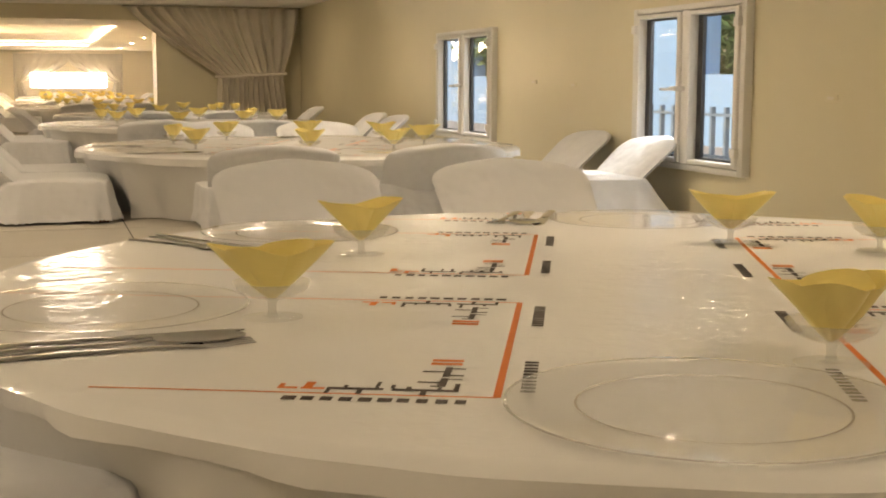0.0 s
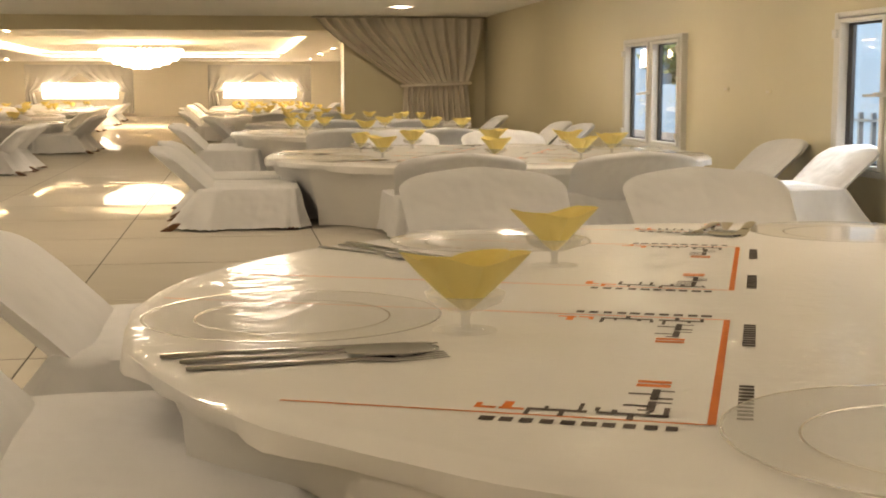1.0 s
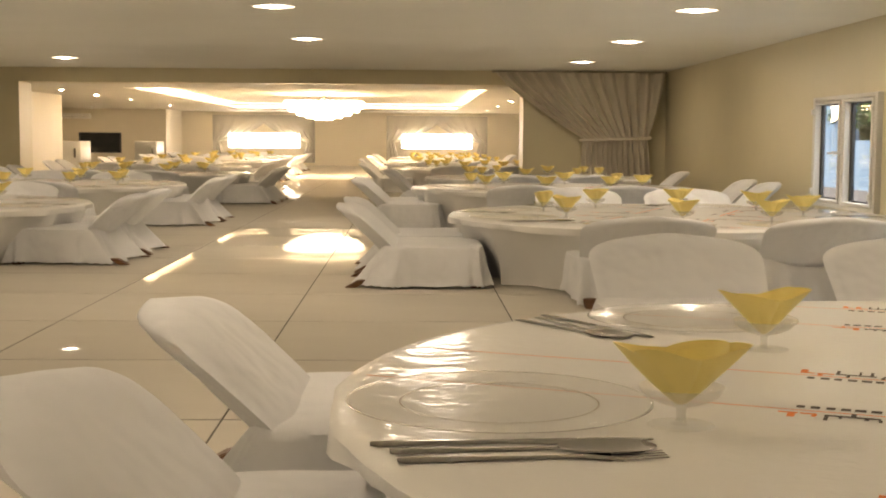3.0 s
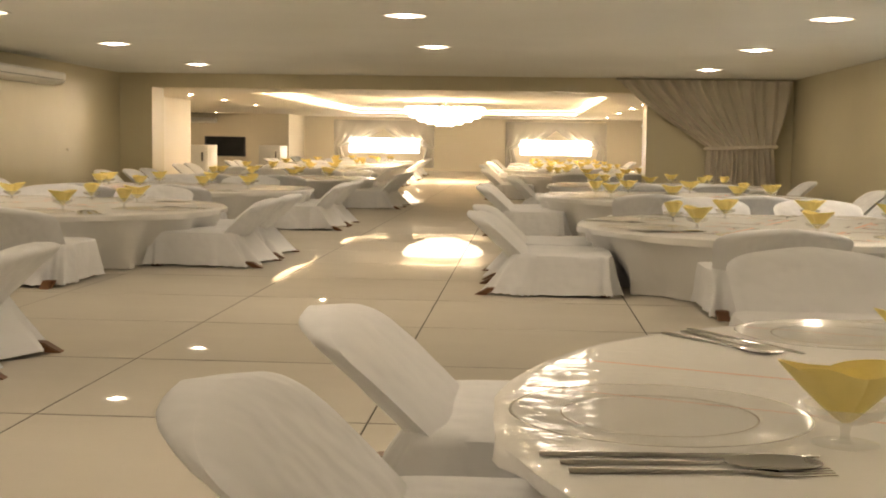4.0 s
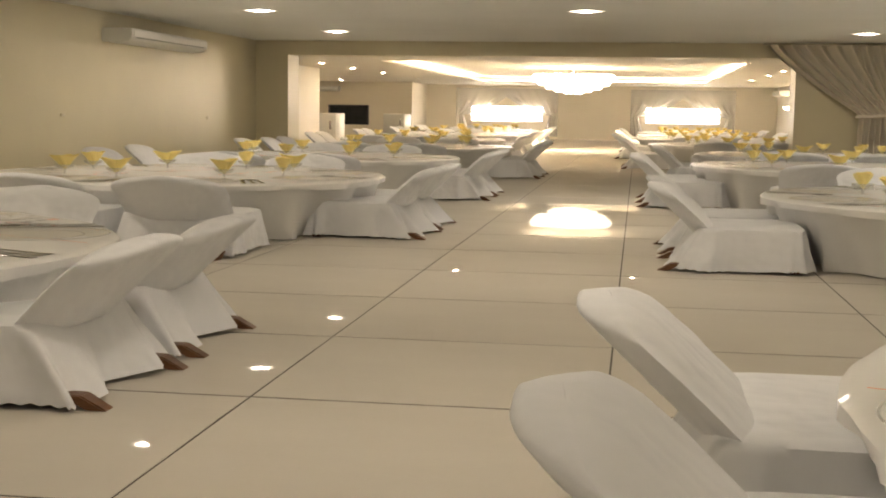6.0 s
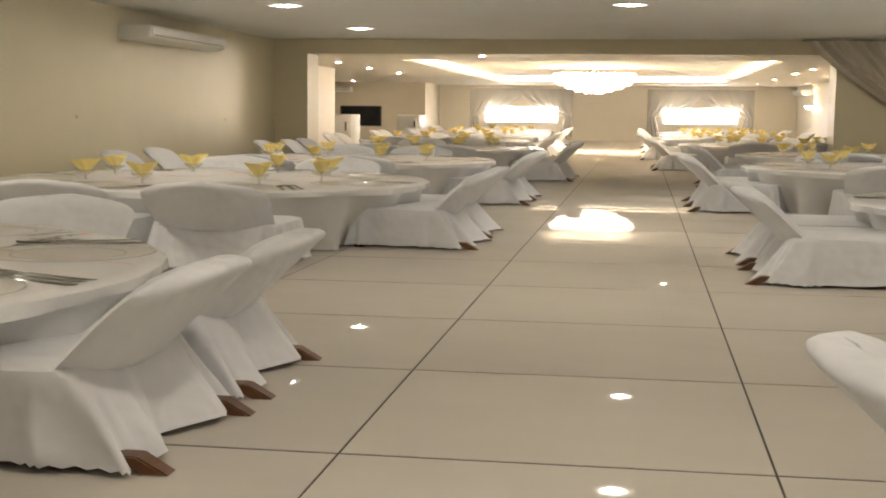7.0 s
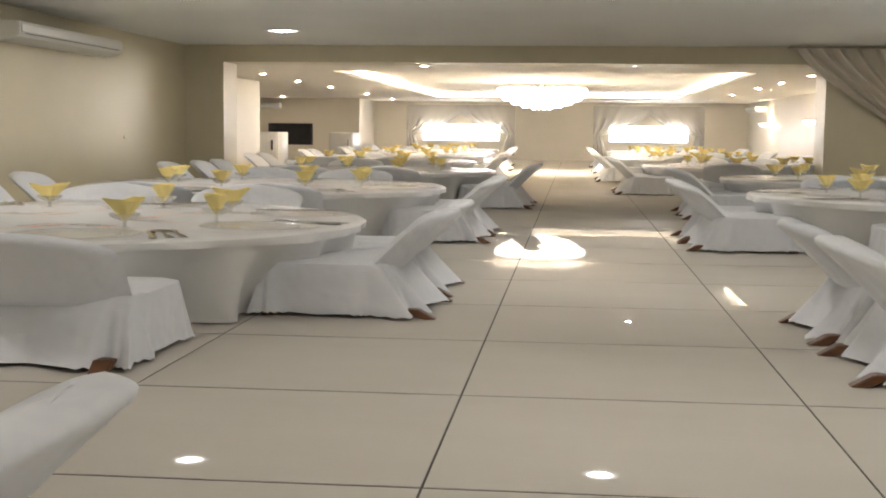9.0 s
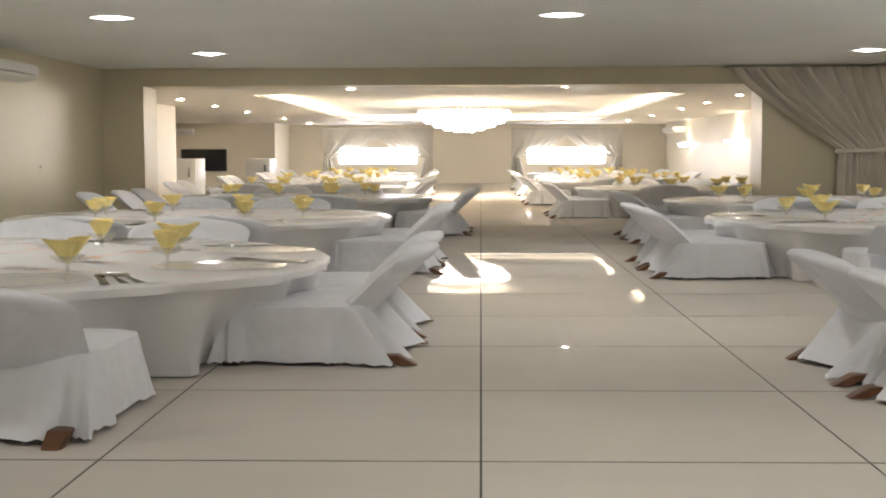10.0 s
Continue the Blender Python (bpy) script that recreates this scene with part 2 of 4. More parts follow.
box(bm, TX0 - 1.6, TY0 - 1.6, H2 + 0.08, TX0 - 1.5, TY1 + 1.6, H2 + 0.30)
box(bm, TX1 + 1.5, TY0 - 1.6, H2 + 0.08, TX1 + 1.6, TY1 + 1.6, H2 + 0.30)
box(bm, TX0 - 1.5, TY0 - 1.6, H2 + 0.08, TX1 + 1.5, TY0 - 1.5, H2 + 0.30)
box(bm, TX0 - 1.5, TY1 + 1.5, H2 + 0.08, TX1 + 1.5, TY1 + 1.6, H2 + 0.30)
tagged(new("ceiling_hall", mesh_of("ceiling_hall", bm, M["hall_ceiling"])), "white ceiling with a recessed lit tray", "ceiling", kind="structure")

FARWIN = [(-2.40 * K, -1.04 * K), (0.75 * K, 2.10 * K)]
FZ0, FZ1 = 1.08, 2.05
bm = bmesh.new()
cuts = [RX0 - TH] + [e for w in FARWIN for e in w] + [HX1 + TH]
for a, b in zip(cuts[0::2], cuts[1::2]):
    box(bm, a, HY1, 0, b, HY1 + TH, H2)
for a, b in FARWIN:
    box(bm, a, HY1, 0, b, HY1 + TH, FZ0)
    box(bm, a, HY1, FZ1, b, HY1 + TH, H2)
tagged(new("wall_far", mesh_of("wall_far", bm, M["hall_wall"])), "pale wall with two bright wide windows", "wall", kind="structure")
slab("wall_hall_east", HX1, HS0, 0, HX1 + TH, HY1, H2, M["hall_wall"], "pale hall wall with glowing sconces")
slab("wall_hall_west", HXN - TH, HS0, 0, HXN, RY0, H2, M["hall_wall"], "pale hall wall beside the recess")
slab("wall_hall_pier", RX0 - TH, RY1, 0, HX0, HY1, H2, M["hall_wall"], "pale hall wall behind the white appliances")
slab("wall_recess", RX0 - TH, HS0, 0, RX0, RY1, H2, M["hall_wall"], "pale wall closing the recess")
slab("wall_recess_side", RX0, RY0 - TH, 0, HXN - TH, RY0, H2, M["hall_wall"], "pale side wall of the recess")


# ---------------------------------------------------------------- lamps in the ceilings
def downlight(x, y, z, r, domed, group, label):
    th = empty("ceiling_downlight", pose(x, y, z), label, "downlight", group)
    part("ring", lathe(bmesh.new(), [(r, 0.0), (r * 1.0, -0.010), (r * 1.16, -0.008), (r * 1.18, 0.0)], 28), M["frame"], th, smooth=40)
    part("reflector", lathe(bmesh.new(), [(r * 0.62, -0.004), (r * 0.8, -0.0055), (r, -0.009)], 28), M["reflector"], th, "white reflector with an added glow of its own", smooth=60)
    if domed:
        # added dome: spreads a halo on the ceiling round an otherwise flush lamp
        part("diffuser", lathe(bmesh.new(), [(r * 0.33, -0.019), (r * 0.50, -0.016), (r * 0.60, -0.010), (r * 0.62, -0.004)], 28), M["diffuser"], th, "added glowing dome that lights the ceiling round the lamp", smooth=60)
        part("lamp", lathe(bmesh.new(), [(0, -0.021), (r * 0.20, -0.0205), (r * 0.33, -0.019)], 28), M["down"], th)
    else:
        part("lamp", lathe(bmesh.new(), [(0, -0.010), (r * 0.55, -0.010), (r * 0.62, -0.004)], 28), M["spot"], th)
    return th


first = downlight(-1.54 * K, 1.015 * K, H1, 0.31, True, "dining room downlights", "round bright downlight set in the pale ceiling")
# the row at -4.5 is unseen, added to brighten the near tables
for x, y in itertools.product((-1.54, 0.335, 2.166), (-4.5, -2.67, -0.83, 1.015, 2.796, 4.706)):
    if (x, y) not in ((-1.54, 1.015), (0.335, 4.706)):
        copy_thing(first, pose(x * K, y * K, H1))

second = downlight(-0.985 * K, 7.15 * K, H2, 0.135, False, "hall spotlights", "small warm spotlight in the hall ceiling")
for x, y in [(0.63, 7.15), (-2.63, 7.3), (-2.66, 8.9), (-2.68, 10.5), (-2.68, 12.3), (-2.68, 15.0), (-2.68, 17.5),
             (2.2, 8.6), (2.2, 10.2), (2.2, 11.8), (2.2, 14.2), (2.2, 16.8), (-4.2, 16.4)]:
    copy_thing(second, pose(x * K, (y - 0.15) * K, H2))


def cove():
    th = empty("cove_light_strip", pose(0, 0, H2), "warm glowing strip light along the ceiling tray", "strip light")
    w = 0.5
    for x0, y0, x1, y1 in ((TX0 - w, TY0, TX0 - 0.1, TY1), (TX1 + 0.1, TY0, TX1 + w, TY1),
                           (TX0, TY1 + 0.1, TX1, TY1 + w), (TX0, TY0 - w, TX1, TY0 - 0.1)):
        part("strip", box(bmesh.new(), x0, y0, 0.085, x1, y1, 0.11), M["cove"], th)


cove()


def chandelier(x, y, z):
    th = empty("chandelier", pose(x, y, z), "wide glowing crystal chandelier under the ceiling tray", "chandelier")
    part("canopy", lathe(bmesh.new(), [(0, 0.0), (0.6, 0.0), (0.6, -0.04), (0, -0.04)], 24), M["trim"], th)
    rng = random.Random(5)
    for k, (r, z0, n) in enumerate(((1.72, -0.46, 44), (1.5, -0.64, 38), (1.15, -0.80, 30), (0.75, -0.92, 20), (0.35, -1.0, 10))):
        part("ring", lathe(bmesh.new(), [(r, z0 + 0.16), (r + 0.05, z0 + 0.16), (r + 0.05, z0 + 0.13), (r, z0 + 0.13), (r, z0 + 0.16)], 40), M["trim"], th)
        bm = bmesh.new()
        for i in range(n):
            a = 2 * math.pi * i / n
            c = Vector((math.cos(a) * r, math.sin(a) * r, z0 + rng.uniform(-0.01, 0.01)))
            s = lathe(bmesh.new(), [(0, 0.20), (0.08, 0.13), (0.13, 0.0), (0.08, -0.09), (0, -0.15)], 6)
            for v in s.verts:
                v.co += c
            tmp = bpy.data.meshes.new("tmp")
            s.to_mesh(tmp)
            s.free()
            bm.from_mesh(tmp)
            bpy.data.meshes.remove(tmp)
        tagged(part("crystal_tier", bm, M["chandelier"], th, "glowing cut glass drops"), kind="stuff")
    for a in range(6):
        b = box(bmesh.new(), 0, -0.02, -0.29, 1.75, 0.02, -0.26)
        part("arm", b, M["trim"], th, m=pose(0, 0, 0, 0, 0, a * 60))
    part("stem", lathe(bmesh.new(), [(0.05, 0), (0.05, -0.85), (0, -0.85)], 10), M["trim"], th)


chandelier(-0.19 * K, 12.2 * K, H2 + 0.30)


def sconce(y, z):
    th = empty("wall_sconce", pose(HX1, y, z, 0, 0, 90), "glowing glass wall sconce on the pale wall", "sconce", "hall sconces")
    part("back_plate", box(bmesh.new(), -0.12, 0, -0.12, 0.12, 0.06, 0.08, 0.02), M["trim"], th)
    for s in (-1, 1):
        part("shade", lathe(bmesh.new(), [(0.05, -0.07), (0.14, -0.03), (0.20, 0.05), (0.23, 0.09), (0.21, 0.09), (0.12, -0.02), (0, -0.05)], 16), M["sconce"], th, "glowing glass cup", pose(s * 0.35, 0.32, 0.02))
        part("arm", box(bmesh.new(), min(0, s * 0.35), 0.04, -0.09, max(0, s * 0.35), 0.32, -0.06, 0.01), M["trim"], th)


sconce(12.75 * K, 2.08)
sconce(16.4 * K, 2.05)


# ---------------------------------------------------------------- windows of the dining room
def casement(y0, y1, tag):
    yc, z0, z1 = (y0 + y1) / 2, WIN_Z0, WIN_Z1
    w, h = y1 - y0, z1 - z0
    th = empty("window_" + tag, pose(WX1, yc, z0, 0, 0, 90), "white framed casement window with two narrow leaves", "window", "dining room windows", "structure")
    f = 0.10
    bm = bmesh.new()
    for a in ((-w / 2, -0.06, 0, -w / 2 + f, 0.12, h), (w / 2 - f, -0.06, 0, w / 2, 0.12, h), (-w / 2 + f, -0.06, 0, w / 2 - f, 0.12, 0.07),
              (-w / 2 + f, -0.06, h - 0.07, w / 2 - f, 0.12, h), (-0.06, -0.06, 0.07, 0.06, 0.12, h - 0.07)):
        box(bm, *a, 0.012)
    part("window_frame", bm, M["frame"], th, smooth=40, m=pose(0, -0.02, 0))
    for s in (-1, 1):
        a, b = (-w / 2 + f + 0.01, -0.07) if s < 0 else (0.07, w / 2 - f - 0.01)
        bm = bmesh.new()
        e = 0.09
        for q in ((a, -0.02, 0.08, a + e, 0.16, h - 0.08), (b - e, -0.02, 0.08, b, 0.16, h - 0.08),
                  (a + e, -0.02, 0.08, b - e, 0.16, 0.13), (a + e, -0.02, h - 0.13, b - e, 0.16, h - 0.08)):
            box(bm, *q, 0.012)
        leaf = part("sash", bm, M["frame"], th, smooth=40, m=pose(0, -0.04, 0))
        bm = bmesh.new()
        for q in ((a + e, 0.0, 0.13, a + e + 0.11, 0.05, h - 0.13), (b - e - 0.11, 0.0, 0.13, b - e, 0.05, h - 0.13),
                  (a + e + 0.11, 0.0, 0.13, b - e - 0.11, 0.05, 0.155), (a + e + 0.11, 0.0, h - 0.155, b - e - 0.11, 0.05, h - 0.13)):
            box(bm, *q)
        part("seal", bm, M["seal"], leaf, "black rubber glazing seal")
        pane = part("pane", box(bmesh.new(), a + e, 0.01, 0.13, b - e, 0.02, h - 0.13), M["pane"], leaf)
        pane.visible_shadow = False
        hinge = bmesh.new()
        for z in (0.25, h - 0.25):
            box(hinge, (a if s < 0 else b) - 0.05, 0.14, z - 0.05, (a if s < 0 else b) + 0.05, 0.20, z + 0.05, 0.01)
        part("hinge", hinge, M["frame"], leaf)
    hd = part("handle", box(bmesh.new(), -0.05, 0.1, h * 0.48, 0.05, 0.26, h * 0.48 + 0.05, 0.012), M["frame"], th, "white lever handle")
    part("lever", box(bmesh.new(), -0.03, 0.20, h * 0.48, 0.30, 0.25, h * 0.48 + 0.03, 0.01), M["frame"], hd)
    return th


for n, (a, b) in enumerate(WINDOWS):
    casement(a, b, str(n + 1))
    lamp = bpy.data.lights.new("daylight", "AREA")
    lamp.shape, lamp.size, lamp.size_y, lamp.energy, lamp.color = "RECTANGLE", (b - a) * 0.9, 2.2, WINDOW_LAMP, (0.72, 0.86, 1.0)
    ob = new("daylight_lamp", lamp)
    ob.matrix_basis = look((WX1 + TH + 1.6, (a + b) / 2, 4.6), (WX1 - 2.5, (a + b) / 2, 0.4))

# yard outside the dining room
tagged(new("ground", mesh_of("ground", box(bmesh.new(), WX1 + 0.12, -200, -0.3, 300, 200, -0.05), M["outer"])), "dusty paved yard outside the windows", "ground", kind="structure")
for y0, y1, h in ((-60, 13.6, 1.75), (13.6, 27.5, 4.2), (27.5, 32.0, 1.75), (32.0, 110, 4.2)):
    o = new("yard_wall", mesh_of("yard_wall", box(bmesh.new(), WX1 + 9, y0, -0.05, WX1 + 9.6, y1, h), M["outer_wall"]))
    tagged(o, "blue grey rendered wall round the yard", "wall", kind="structure")


def railing():
    th = empty("yard_railing", pose(WX1 + 4.5, 0, 0), "grey metal railing in the yard", "railing")
    part("top_rail", box(bmesh.new(), -0.05, -14, 0.95, 0.05, 14, 1.0), M["railing"], th)
    part("bottom_rail", box(bmesh.new(), -0.05, -14, 0.2, 0.05, 14, 0.25), M["railing"], th)
    me = mesh_of("bar", box(bmesh.new(), -0.04, -0.04, -0.05, 0.04, 0.04, 1.12), M["railing"])
    for i in range(56):
        o = new("bar", me)
        o.parent = th
        o.location = (0, -13.75 + i * 0.5, 0)


railing()


def tree(x, y, seed):
    rng = random.Random(seed)
    th = empty("tree", pose(x, y, -0.05), "leafy green tree behind the yard wall", "tree")
    part("trunk", lathe(bmesh.new(), [(0.35, 0), (0.25, 1.0), (0.18, 2.4), (0.05, 3.6), (0, 3.6)], 10), M["bark"], th)
    bm = bmesh.new()
    for _ in range(5200):
        while True:
            d = Vector((rng.uniform(-1, 1), rng.uniform(-1, 1), rng.uniform(-1, 1)))
            if 0.25 < d.length < 1 and noise.noise(d * 2.3 + Vector((seed, 0, 0))) > -0.12:
                break
        c = Vector((d.x * 5.0, d.y * 5.0, 2.9 + d.z * 1.5))
        u = Vector((rng.gauss(0, 1), rng.gauss(0, 1), rng.gauss(0, 0.5))).normalized() * 0.22
        w = Vector((rng.gauss(0, 1), rng.gauss(0, 1), rng.gauss(0, 1))).cross(u).normalized() * 0.09
        bm.faces.new([bm.verts.new(c + q) for q in (-u, w, u, -w)])
    part("crown", bm, M["leaf"], th)


for i, y in enumerate((6, 22.5, 32, 44)):
    tree(WX1 + 13.5 + (i % 2) * 2, y, 3 + i)


# ---------------------------------------------------------------- far windows with swags, and appliances of the hall
def far_window(x0, x1, tag):
    xc, w, h = (x0 + x1) / 2, x1 - x0, FZ1 - FZ0
    th = empty("window_" + tag, pose(xc, HY1, FZ0), "bright wide window behind parted net curtains", "window", "hall windows", "structure")
    bm = bmesh.new()
    for a in ((-w / 2, 0.05, 0, -w / 2 + 0.12, 0.2, h), (w / 2 - 0.12, 0.05, 0, w / 2, 0.2, h), (-w / 2, 0.05, 0, w / 2, 0.2, 0.04), (-w / 2, 0.05, h - 0.04, w / 2, 0.2, h)):
        box(bm, *a)
    part("window_frame", bm, M["frame"], th)
    part("pane", box(bmesh.new(), -w / 2 + 0.12, 0.22, 0.04, w / 2 - 0.12, 0.26, h - 0.04), M["daylight"], th, "pane bright with daylight")
    # swag curtains: a pair, drawn up to the sides
    for s in (-1, 1):
        cur = empty("net_curtain", pose(xc, HY1 - 0.15, 0), "pale net curtain drawn aside at a bright window", "curtain", "hall curtains")
        bm = bmesh.new()
        rows = []
        for i in range(15):
            v = i / 14
            z = 3.15 - v * 2.95
            inner = 0.62 * w * max(0.0, 1 - ((3.15 - z) / 1.55)) ** 0.6 if z > 1.6 else 0.0
            x_in = s * (w * 0.60 - inner - (0.12 if z > 1.6 else 0.02 + 0.06 * (1.6 - z)) * w)
            x_out = s * w * 0.68
            rows.append([bm.verts.new((x_out + (x_in - x_out) * j / 16, 0.10 * math.cos(j * 2.4) * (0.4 + v), z)) for j in range(17)])
        grid_faces(bm, rows)
        part("drape", bm, M["net"], cur, smooth=60)


M["net"] = surface("pale_net", (0.94, 0.92, 0.87), (0.91, 0.88, 0.83), 0.8, 0.8, 0.1, 10.0, 0.01)
M["net"].node_tree.nodes["Principled BSDF"].inputs["Alpha"].default_value = 0.5
far_window(*FARWIN[0], "3")
far_window(*FARWIN[1], "4")


def air_conditioner(m, length, label):
    th = empty("air_conditioner", m, label, "air conditioner")
    # local: wall at y=0, front towards +y
    prof = [(0.0, 0.03), (0.30, 0.0), (0.52, 0.025), (0.63, 0.075), (0.66, 0.13), (0.66, 0.28), (0.62, 0.31), (0.0, 0.31)]
    bm = bmesh.new()
    ends = []
    for x in (-length / 2, length / 2):
        ends.append([bm.verts.new((x, y, z)) for y, z in prof])
    grid_faces(bm, ends, True)
    bm.faces.new(ends[0])
    bm.faces.new(ends[1][::-1])
    bmesh.ops.bevel(bm, geom=list(bm.edges), offset=0.02, segments=2, affect="EDGES")
    body = part("body", bm, M["plastic"], th, smooth=35)
    part("louver", box(bmesh.new(), -length / 2 + 0.3, 0.42, 0.012, length / 2 - 0.3, 0.60, 0.03, 0.004), M["plastic"], th, m=pose(0, 0, 0.02, 14, 0, 0))
    part("slot", box(bmesh.new(), -length / 2 + 0.25, 0.655, 0.115, length / 2 - 0.25, 0.672, 0.122), M["seal"], body, "dark seam of the front panel")
    part("panel", box(bmesh.new(), -length / 2 + 0.1, 0.64, 0.135, length / 2 - 0.1, 0.675, 0.265, 0.008), M["plastic"], th)
    return th


air_conditioner(pose(WX0, 3.52 * K, 2.97, 0, 0, -90), 1.36 * K, "long white air conditioner high on the cream wall")
air_conditioner(pose(HX1, 17.3 * K, 2.75, 0, 0, 90), 1.1 * K, "white air conditioner high on the hall wall")
air_conditioner(pose(-4.75 * K, RY1, 2.75, 0, 0, 180), 0.6 * K, "small white air conditioner above the recess")


def framed_opening(x0, x1, z0, z1, y):
    th = empty("serving_hatch", pose((x0 + x1) / 2, y, z0), "dark framed serving hatch in the pale wall", "hatch")
    w, h = x1 - x0, z1 - z0
    part("screen", box(bmesh.new(), -w / 2 + 0.08, -0.05, 0.03, w / 2 - 0.08, 0.0, h - 0.03), M["dark"], th)
    bm = bmesh.new()
    for a in ((-w / 2, -0.12, 0, -w / 2 + 0.08, 0, h), (w / 2 - 0.08, -0.12, 0, w / 2, 0, h), (-w / 2 + 0.08, -0.12, h - 0.04, w / 2 - 0.08, 0, h), (-w / 2 + 0.08, -0.12, 0, w / 2 - 0.08, 0, 0.03)):
        box(bm, *a, 0.01)
    part("hatch_frame", bm, M["seal"], th)


framed_opening(-4.66 * K, -3.95 * K, 0.80, 1.97, RY1)


def cabinet(x0, y0, x1, y1, h, label):
    th = empty("white_cabinet", pose((x0 + x1) / 2, (y0 + y1) / 2, 0), label, "cabinet")
    w, d = x1 - x0, y1 - y0
    part("body", box(bmesh.new(), -w / 2, -d / 2, 0.05, w / 2, d / 2, h, 0.03), M["plastic"], th, smooth=40)
    part("plinth", box(bmesh.new(), -w / 2 + 0.08, -d / 2 + 0.08, 0, w / 2 - 0.08, d / 2 - 0.08, 0.05), M["seal"], th)
    part("door", box(bmesh.new(), -w / 2 + 0.05, -d / 2 - 0.05, 0.09, w / 2 - 0.05, -d / 2, h - 0.05, 0.015), M["plastic"], th, smooth=40)
    part("handle", box(bmesh.new(), w / 2 - 0.25, -d / 2 - 0.12, h * 0.55, w / 2 - 0.18, -d / 2 - 0.05, h * 0.8, 0.015), M["steel"], th)


cabinet(-3.62 * K, 11.0 * K, -3.04 * K, 11.5 * K, 1.52, "tall white cabinet standing before the dark hatch")
cabinet(-3.20 * K, 14.8 * K, -2.87 * K, 15.4 * K, 1.5, "white cabinet standing against the hall wall")


def wall_socket(m, label):
    th = empty("wall_socket", m, label, "socket", "wall sockets")
    part("plate", box(bmesh.new(), -0.10, 0, -0.03, 0.10, 0.02, 0.03, 0.006), M["wall"], th, smooth=40)
    part("insert", box(bmesh.new(), -0.05, 0.02, -0.014, 0.05, 0.024, 0.014), M["curtain"], th, "beige socket insert")


for y, z in ((0.62, 1.56), (0.18, 1.52), (-1.62, 1.42)):
    wall_socket(pose(WX1, y * K, z, 0, 0, 90), "small pale socket on the cream wall")
wall_socket(pose(WX0, 4.75 * K, 1.42, 0, 0, -90), "small pale socket on the cream wall")
wall_socket(pose(WX0, 2.3 * K, 1.5, 0, 0, -90), "small pale socket on the cream wall")


# ---------------------------------------------------------------- curtain at the opening
def tied_curtain():
    y0 = WY1 - 0.35
    th = empty("tied_curtain", pose(0, y0, 0), "beige curtain tied back beside the wide opening", "curtain")
    x_l, x_r, x_t = 1.62 * K, 3.00 * K, 2.46 * K
    zt, z_tie = 3.56, 1.72
    rows = []
    bm = bmesh.new()
    N = 150
    for i in range(41):
        v = i / 40
        z = zt - v * (zt - 0.04)
        if z > z_tie:
            k = (zt - z) / (zt - z_tie)
            left = x_l + (x_t - 0.42 - x_l) * (k ** 1.2)
            right = x_r - 0.45 * k ** 1.3
        else:
            k = (z_tie - z) / z_tie
            left = x_t - 0.42 - 0.10 * k ** 0.7
            right = x_r - 0.45 + 0.15 * k
        amp = 0.14 * (0.35 + 0.65 * min(1, abs(z - z_tie) / 0.5))
        ring = []
        for j in range(N + 1):
            u = j / N
            ph = u * 2 * math.pi * 13
            ring.append(bm.verts.new((left + (right - left) * u, amp * math.sin(ph + 0.8 * math.sin(v * 4 + u * 9)) + 0.06 * math.sin(u * 23 + v * 5), z)))
        rows.append(ring)
    grid_faces(bm, rows)
    part("drape", bm, M["curtain"], th, smooth=60)
    bm = bmesh.new()
    rows = []
    for z, o in ((z_tie + 0.05, 0.0), (z_tie + 0.02, 0.05), (z_tie - 0.02, 0.05), (z_tie - 0.05, 0.0)):
        rows.append([bm.verts.new(((x_t - 0.42 + x_r - 0.45) / 2 + ((x_r - x_t - 0.03) / 2 + 0.06 + o) * math.cos(a), (0.22 + o) * math.sin(a), z + 0.04 * math.cos(a))) for a in [2 * math.pi * q / 32 for q in range(32)]])
    grid_faces(bm, rows, True)
    part("tie_band", bm, M["curtain"], th, "beige tie band", smooth=50)
    part("rail", box(bmesh.new(), x_l - 0.1, -0.12, zt, x_r + 0.05, 0.2, zt + 0.045, 0.01), M["trim"], th, "slim metal curtain rail")


tied_curtain()


# ---------------------------------------------------------------- furniture: chairs
def chair_back(bm):
    """Padded back in a stretched cover: leans back, rounded at the top."""
    n, mrows = 19, 18
    front, rear = [], []
    for i in range(mrows):
        v = 1 - (1 - i / (mrows - 1)) ** 1.7
        z = 0.40 + v * 0.525
        lean = -0.088 - 0.165 * v - 0.02 * v * v
        k = min(1.0, max(0.0, (z - 0.735) / 0.192))
        half = (0.210 + 0.020 * v) * (1 - k ** 2.5) ** 0.42 if k < 1 else 0.06
        half = max(half, 0.06)
        drop = 0.0
        fr, re = [], []
        for j in range(n):
            u = -1 + 2 * j / (n - 1)
            bow = 0.025 * (1 - u * u)
            edge = max(0.0, 1 - abs(u) ** 3.5)
            th = 0.050 * edge * (1 - 0.6 * max(0.0, (v - 0.85) / 0.15) ** 2)
            zz = z - drop * abs(u) ** 2 - 0.03 * max(0, (v - 0.6)) * u * u
            crumple = 0.0055 * edge * noise.noise(Vector((u * 2.2 + z * 3, z * 16 + u, 4.1)))
            fr.append(bm.verts.new((u * half, lean - bow + th + crumple, zz)))
            re.append(bm.verts.new((u * half, lean - bow - th + crumple * 0.8, zz)))
        front.append(fr)
        rear.append(re)
    rows = [f + r[::-1] for f, r in zip(front, rear)]
    grid_faces(bm, rows, True)
    bm.faces.new(rows[-1])
    bm.faces.new(rows[0][::-1])
    return bm


